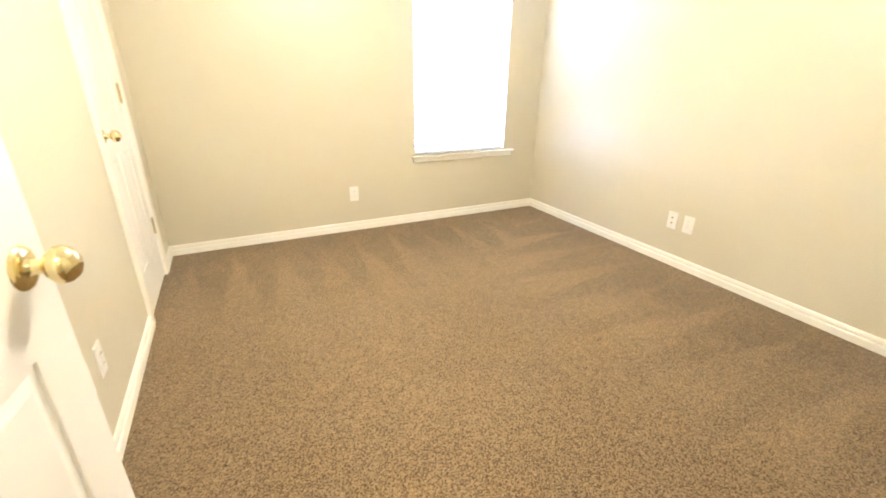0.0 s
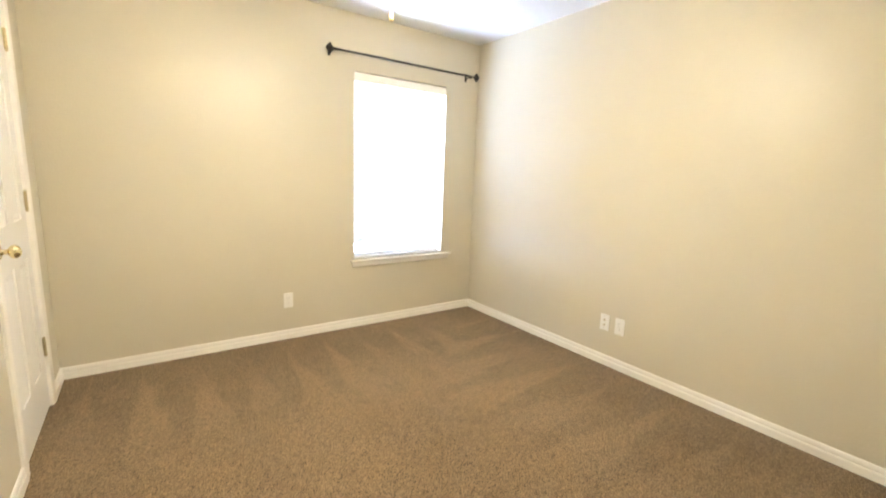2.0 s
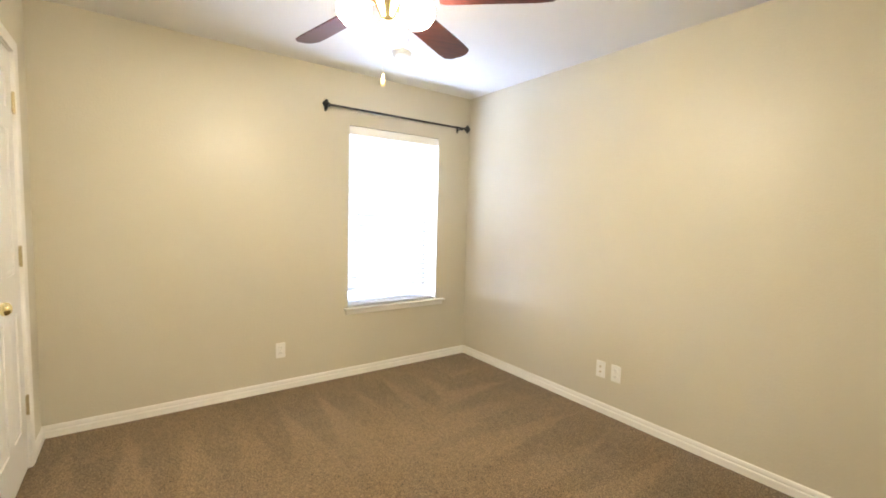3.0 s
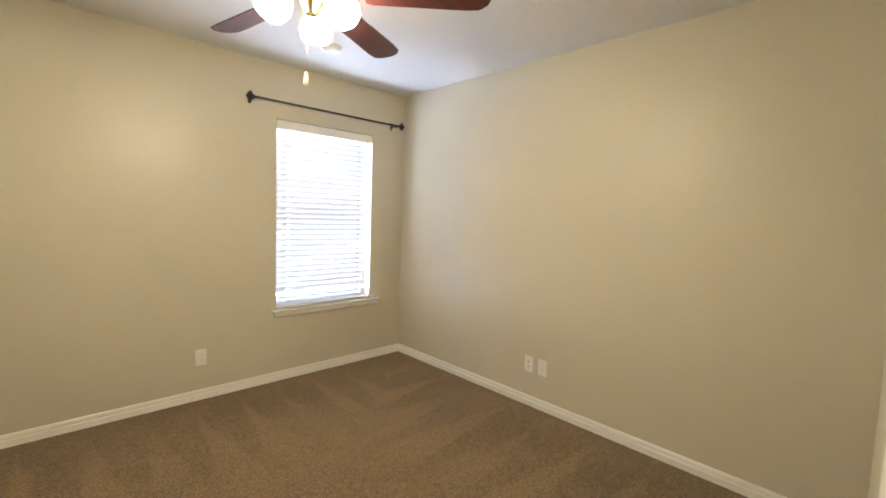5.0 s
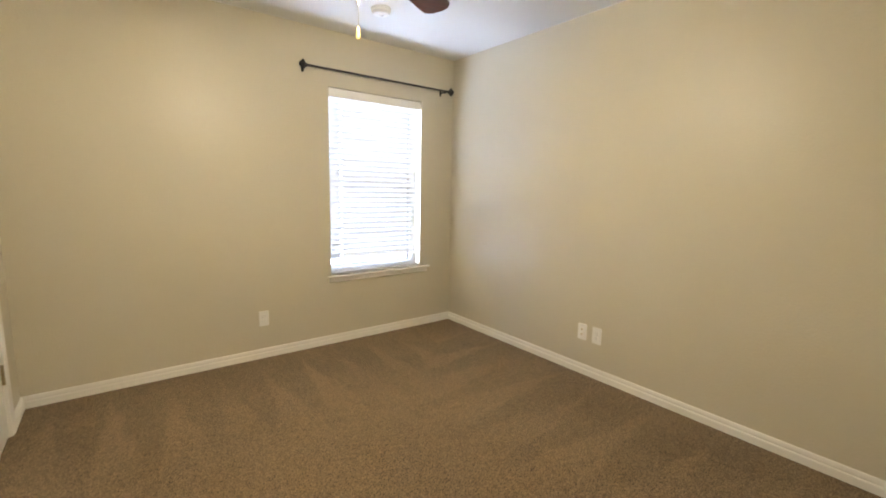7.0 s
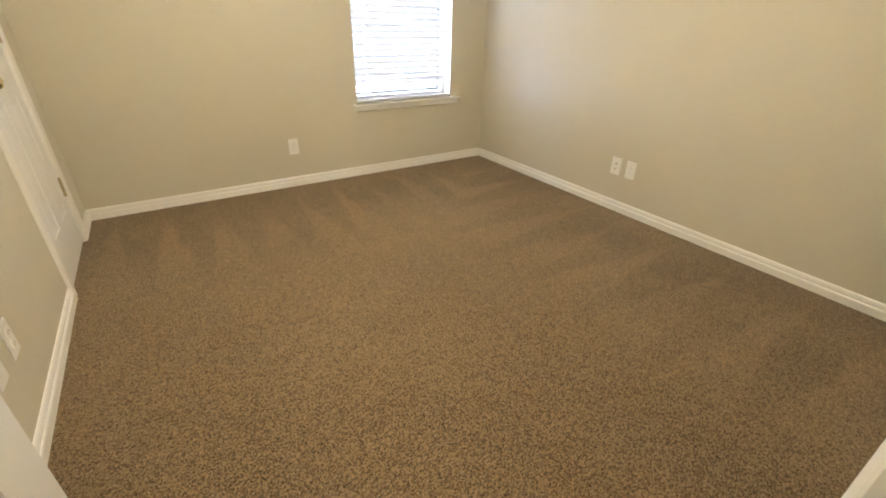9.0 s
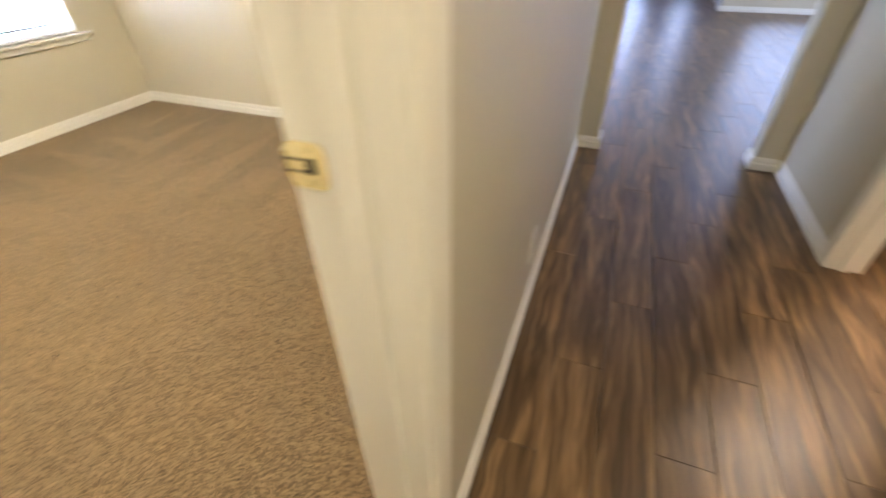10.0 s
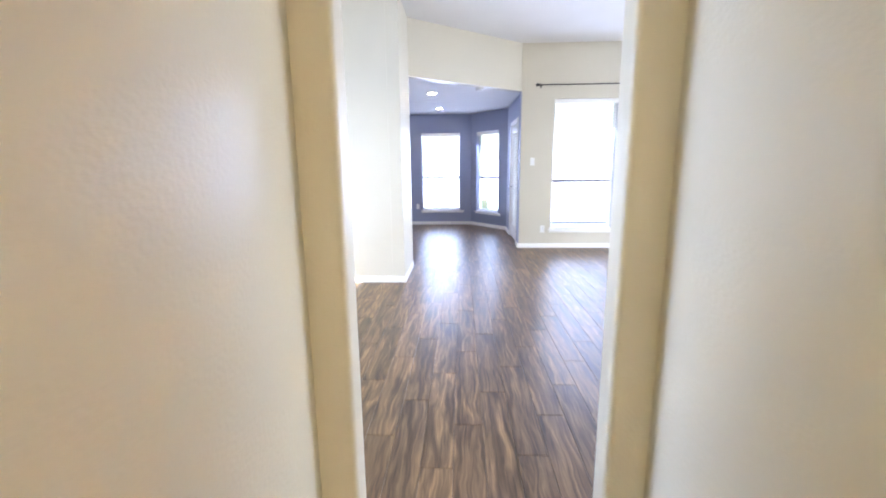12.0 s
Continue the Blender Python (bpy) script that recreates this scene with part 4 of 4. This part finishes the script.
for x, y in ((9.05, 0.57), (10.90, 0.555), (10.90, 1.7)):
    recessed_lamp(x, y, NCEIL)


# ---- bathroom ----
def vanity():
    """A two-door base cabinet, its front towards the doorway."""
    x0, x1, y0, y1, top = 2.63, 3.19, -1.432, -0.640, 0.850
    t = thing("vanity_cabinet", pose(x0, y0, 0), "white painted vanity cabinet with two raised-panel doors", "cabinet")
    w, d = y1 - y0, x1 - x0 - 0.002
    bm = bmesh.new()
    box(bm, 0.006, d, 0, w, 0.095, top, 0.0015)
    box(bm, 0.070, d, 0.004, w - 0.004, 0, 0.0949)
    part("body", bm, CABINET, t)
    part("false_drawer", box(bmesh.new(), -0.010, 0.0055, 0.020, w - 0.020, 0.665, 0.815, 0.004), CABINET, t)
    for a, b in ((0.020, w / 2 - 0.003), (w / 2 + 0.003, w - 0.020)):
        door = part("door", box(bmesh.new(), -0.010, 0.0055, a, b, 0.115, 0.650, 0.004), CABINET, t)
        bm = bmesh.new()
        g0, g1 = 0.052, 0.080
        oy0, oy1, oz0, oz1 = a + g0, b - g0, 0.115 + g0, 0.650 - g0
        ring = lambda e, x: [bm.verts.new((x, yy, zz)) for yy, zz in ((oy0 + e, oz0 + e), (oy1 - e, oz0 + e), (oy1 - e, oz1 - e), (oy0 + e, oz1 - e))]
        r0, r1, r2, r3 = ring(0, -0.0095), ring(0.007, -0.0155), ring(0.016, -0.0115), ring(0.040, -0.0165)
        for p, q in ((r0, r1), (r1, r2), (r2, r3)):
            for i in range(4):
                bm.faces.new((p[i], p[(i + 1) % 4], q[(i + 1) % 4], q[i]))
        bm.faces.new(r3)
        part("panel", bm, CABINET, door)
    c = thing("worktop", pose(x0 - 0.025, y0 - 0.010, top), "glossy off-white cultured-marble vanity top with a moulded basin", "worktop")
    W, D = w + 0.010, x1 - x0 + 0.024
    n = 24
    bm = bmesh.new()
    cx, cy, ra, rb = 0.29, W / 2 - 0.005, 0.165, 0.215
    rings = []
    for f, z in ((1.0, 0.030), (0.96, 0.022), (0.88, -0.02), (0.70, -0.075), (0.35, -0.105), (0.08, -0.112)):
        rings.append([bm.verts.new((cx + ra * f * math.cos(2 * math.pi * i / n), cy + rb * f * math.sin(2 * math.pi * i / n), z)) for i in range(n)])
    for p, q in zip(rings, rings[1:]):
        for i in range(n):
            bm.faces.new((p[i], p[(i + 1) % n], q[(i + 1) % n], q[i]))
    bm.faces.new(rings[-1])
    outer = []
    for i in range(n):
        dx, dy = math.cos(2 * math.pi * i / n) * ra, math.sin(2 * math.pi * i / n) * rb
        k = min(((D - cx) if dx > 0 else cx) / max(abs(dx), 1e-6), ((W - cy) if dy > 0 else cy) / max(abs(dy), 1e-6))
        outer.append((cx + dx * k, cy + dy * k))
    ot = [bm.verts.new((a, b, 0.030)) for a, b in outer]
    ob_ = [bm.verts.new((a, b, 0.0005)) for a, b in outer]
    for i in range(n):
        j = (i + 1) % n
        bm.faces.new((rings[0][i], rings[0][j], ot[j], ot[i]))
        bm.faces.new((ot[i], ot[j], ob_[j], ob_[i]))
    part("basin_top", bm, MARBLE, c, smooth=True)
    part("backsplash", box(bmesh.new(), D - 0.020, D - 0.001, 0.0, W, 0.0305, 0.135, 0.003), MARBLE, c)
    f = thing("basin_tap", pose(3.115, (y0 + y1) / 2, top + 0.0305), "chrome two-handle basin tap on the vanity top", "tap")
    part("tap_base", box(bmesh.new(), -0.028, 0.028, -0.080, 0.080, 0, 0.012, 0.004), CHROME, f)
    bm = bmesh.new()
    pts = [Vector((0, 0, 0.01)), Vector((-0.01, 0, 0.06)), Vector((-0.05, 0, 0.085)), Vector((-0.10, 0, 0.075)), Vector((-0.115, 0, 0.055))]
    for p, q in zip(pts, pts[1:]):
        rod(bm, p, q, 0.010, 12)
    part("spout", bm, CHROME, f, smooth=True)
    for s in (-0.055, 0.055):
        part("tap_handle", lathe(bmesh.new(), [(0.016, 0.012), (0.012, 0.03), (0.020, 0.042), (0.020, 0.052), (0.0, 0.058)], 16, Matrix.Translation((0, s, 0))), CHROME, f, smooth=True)


vanity()


def mirror():
    y0, y1, z0, z1, b = -1.338, -0.720, 1.260, 2.08, 0.070
    t = thing("wall_mirror", pose(3.19, (y0 + y1) / 2, z0), "wall mirror in an oak-brown moulded wooden frame", "mirror")
    w, h = y1 - y0, z1 - z0
    part("glass", box(bmesh.new(), -0.010, -0.004, -w / 2 + b - 0.008, w / 2 - b + 0.008, b - 0.008, h - b + 0.008), MIRROR, t, "clear mirror glass")
    prof = [(0.0, 0.0), (0.0, 0.018), (0.010, 0.026), (0.022, 0.021), (0.045, 0.024), (0.060, 0.015), (0.070, 0.012), (0.070, 0.0)]
    bm = bmesh.new()
    corners = [(-w / 2, 0, 1, 1), (w / 2, 0, -1, 1), (w / 2, h, -1, -1), (-w / 2, h, 1, -1)]
    rings = [[bm.verts.new((-0.001 - o, cy + sy * a, cz + sz * a)) for a, o in prof] for cy, cz, sy, sz in corners]
    k = len(prof)
    for i in range(4):
        p, q = rings[i], rings[(i + 1) % 4]
        for j in range(k):
            bm.faces.new((p[j], p[(j + 1) % k], q[(j + 1) % k], q[j]))
    part("frame", bm, FRAMEWOOD, t, "oak-brown wooden frame")


mirror()


def towel_bar():
    t = thing("towel_bar", pose(3.19, -1.505, 1.495), "chrome towel bar on round wall posts", "towel bar")
    for y in (0.0, -0.46):
        part("post", lathe(bmesh.new(), [(0.026, 0.001), (0.026, 0.008), (0.015, 0.014), (0.010, 0.020), (0.010, 0.045), (0.015, 0.050), (0.015, 0.068), (0.0, 0.072)], 20, pose(0, y, 0, 0, -90, 0)), CHROME, t, smooth=True)
    part("bar", rod(bmesh.new(), (-0.059, 0.005, 0), (-0.059, -0.465, 0), 0.006, 12), CHROME, t, smooth=True)


towel_bar()


def toilet():
    """A two-piece toilet beside the vanity, its back on the wall."""
    t = thing("toilet", pose(3.188, -1.815, 0) @ Matrix.Diagonal((1, 1, 1.05, 1)), "white ceramic two-piece toilet with a chrome flush lever", "toilet")
    part("tank", box(bmesh.new(), -0.20, -0.012, -0.225, 0.225, 0.375, 0.715, 0.020, 3), CERAMIC, t)
    part("tank_lid", box(bmesh.new(), -0.215, -0.004, -0.240, 0.240, 0.7155, 0.755, 0.010, 3), CERAMIC, t)
    part("flush_lever", rod(bmesh.new(), (-0.225, 0.185, 0.665), (-0.225, 0.110, 0.655), 0.007, 10), CHROME, t)
    part("lever_boss", rod(bmesh.new(), (-0.199, 0.185, 0.665), (-0.232, 0.185, 0.665), 0.013, 14), CHROME, t)
    bm = bmesh.new()
    n = 32
    rings = []
    for fx, fy, z, c in ((0.42, 0.42, 0.0, -0.36), (0.40, 0.38, 0.06, -0.36), (0.38, 0.36, 0.18, -0.37), (0.62, 0.72, 0.28, -0.42), (0.96, 0.96, 0.37, -0.45), (1.0, 1.0, 0.395, -0.455)):
        rings.append([bm.verts.new((c + 0.245 * fx * math.cos(2 * math.pi * i / n), 0.185 * fy * math.sin(2 * math.pi * i / n), z)) for i in range(n)])
    for p, q in zip(rings, rings[1:]):
        for i in range(n):
            bm.faces.new((p[i], p[(i + 1) % n], q[(i + 1) % n], q[i]))
    bm.faces.new(rings[0])
    bm.faces.new(rings[-1])
    part("bowl", bm, CERAMIC, t, smooth=True)
    bm = bmesh.new()
    rings = []
    for f, z in ((1.0, 0.396), (1.03, 0.405), (1.02, 0.425), (0.95, 0.436), (0.0, 0.440)):
        rings.append([bm.verts.new((-0.455 + 0.245 * f * math.cos(2 * math.pi * i / n), 0.188 * f * math.sin(2 * math.pi * i / n), z)) for i in range(n)])
    for p, q in zip(rings, rings[1:]):
        for i in range(n):
            bm.faces.new((p[i], p[(i + 1) % n], q[(i + 1) % n], q[i]))
    bmesh.ops.remove_doubles(bm, verts=bm.verts, dist=1e-5)
    part("seat_lid", bm, CERAMIC, t, smooth=True)


toilet()


def vanity_light():
    t = thing("vanity_light", pose(3.19, -1.03, 2.24), "brass vanity light bar with three lit globes above the mirror", "wall lamp")
    part("back_plate", box(bmesh.new(), -0.025, -0.001, -0.25, 0.25, -0.05, 0.05, 0.005), BRASS, t)
    for y in (-0.17, 0.0, 0.17):
        bm = bmesh.new()
        bmesh.ops.create_uvsphere(bm, u_segments=20, v_segments=12, radius=0.05)
        bmesh.ops.translate(bm, verts=bm.verts, vec=(-0.085, y, 0))
        part("globe", bm, BULB, t, "lit glass globe", True)


vanity_light()


# Unseen lamp, assumed behind the camera to warm and brighten the passage walls.
def assumed_hall_lamp():
    t = thing("assumed_ceiling_lamp", pose(0.45, 0.05, H), "unseen, assumed lit frosted dome lamp on the passage ceiling", "ceiling lamp")
    part("base", lathe(bmesh.new(), [(0.0, -0.001), (0.150, -0.001), (0.152, -0.018), (0.140, -0.022)], 32), BRASS, t, smooth=True)
    part("dome", lathe(bmesh.new(), [(0.138, -0.022), (0.128, -0.050), (0.095, -0.080), (0.050, -0.096), (0.0, -0.100)], 32), DOME, t, "lit frosted glass dome", True)


assumed_hall_lamp()

# ---- outside ----
setting("ground", box(bmesh.new(), -400, 400, -400, 400, -0.45, -0.30), GRASS, "short green lawn")
setting("pavement_patio", box(bmesh.new(), 9.1, 15.5, -6.0, -1.0, -0.299, -0.16), CONCRETE, "pale concrete patio slab")


def fence(x0, y0, x1, y1, label):
    length = math.hypot(x1 - x0, y1 - y0)
    t = tagged(thing("fence", Matrix.Translation((x0, y0, -0.30)) @ Matrix.Rotation(math.atan2(y1 - y0, x1 - x0), 4, "Z"), label, "fence"))
    me = None
    n = int(length / 0.145)
    for i in range(n):
        if me is None:
            bd = part("board", box(bmesh.new(), 0, 0.138, 0, 0.018, 0.03, 1.80, 0.003), FENCE, t)
            me = bd.data
        else:
            bd = new("board", me)
            bd.parent = t
            bd.location = (i * 0.145, 0, random.uniform(-0.012, 0.008))
    for z in (0.35, 1.45):
        part("rail", box(bmesh.new(), 0, length, 0.019, 0.057, z, z + 0.09), FENCE, t)


fence(22.0, -12.0, 22.0, 9.0, "weathered cedar board fence across the back lawn")
fence(-2.0, 9.0, 9.0, 9.0, "weathered cedar board fence beside the house")


# ---- floor planks ----
def planks():
    """Wood-look planks laid along x in a running bond, each one with eased edges."""
    L, Wd, gap = 0.905, 0.150, 0.0014
    def mesh_for(length, width):
        bm = box(bmesh.new(), 0, length, 0, width, -0.0055, 0.0)
        es = [e for e in bm.edges if all(v.co.z > -0.001 for v in e.verts)]
        bmesh.ops.bevel(bm, geom=es, offset=0.0016, segments=1, affect="EDGES")
        me = bpy.data.meshes.new("plank")
        bm.to_mesh(me)
        bm.free()
        me.materials.append(PLANK)
        return me
    cache = {}
    def spans(mid):
        if -0.63 < mid < 0.69:
            return [(-0.5, 12.0)]
        return ([(1.02, 3.19)] if mid < 0 and mid > -2.8 else []) + [(OPX + 0.12, 12.0)]

    holder = setting("floor_planks", box(bmesh.new(), -0.5, -0.49, -0.59, -0.58, -0.0058, -0.0057), GROUT, "dark brown wood-look plank floor with thin grout lines")
    rng = random.Random(5)
    rest_v, rest_f = [], []
    for r in range(-32, 20):
        ya = r * Wd
        off = ((r * 0.37) % 1.0) * L
        for x0, x1 in spans((r + 0.5) * Wd):
            x = -0.5 - off
            while x < x1:
                a, b = max(x, x0), min(x + L, x1)
                yb = min((r + 1) * Wd, 0.649) if r == 4 and a < OPX - 0.1 else (r + 1) * Wd
                x += L
                if b - a < 0.02:
                    continue
                ly, lx = yb - ya - gap, b - a - gap
                near = a < 7.6 and -1.7 < ya < 1.6 or a < 3.2
                if near:
                    key = (round(lx, 3), round(ly, 3))
                    if key not in cache:
                        cache[key] = mesh_for(*key)
                    p = new("plank", cache[key])
                    p.parent = holder
                    p.location = (a, ya, rng.uniform(-0.0004, 0.0003))
                else:
                    k = len(rest_v)
                    e = 0.0016
                    for z, s in ((-0.0055, 0), (-e, 0), (0, e)):
                        rest_v.extend([(a + s, ya + s, z), (a + lx - s, ya + s, z), (a + lx - s, ya + ly - s, z), (a + s, ya + ly - s, z)])
                    for s in (0, 4):
                        for i in range(4):
                            j = (i + 1) % 4
                            rest_f.append((k + s + i, k + s + j, k + s + 4 + j, k + s + 4 + i))
                    rest_f.append((k + 8, k + 9, k + 10, k + 11))
    me = bpy.data.meshes.new("planks_far")
    me.from_pydata(rest_v, [], rest_f)
    me.materials.append(PLANK)
    ob = new("planks_far", me)
    ob.parent = holder
    ob["kind"] = "stuff"


planks()
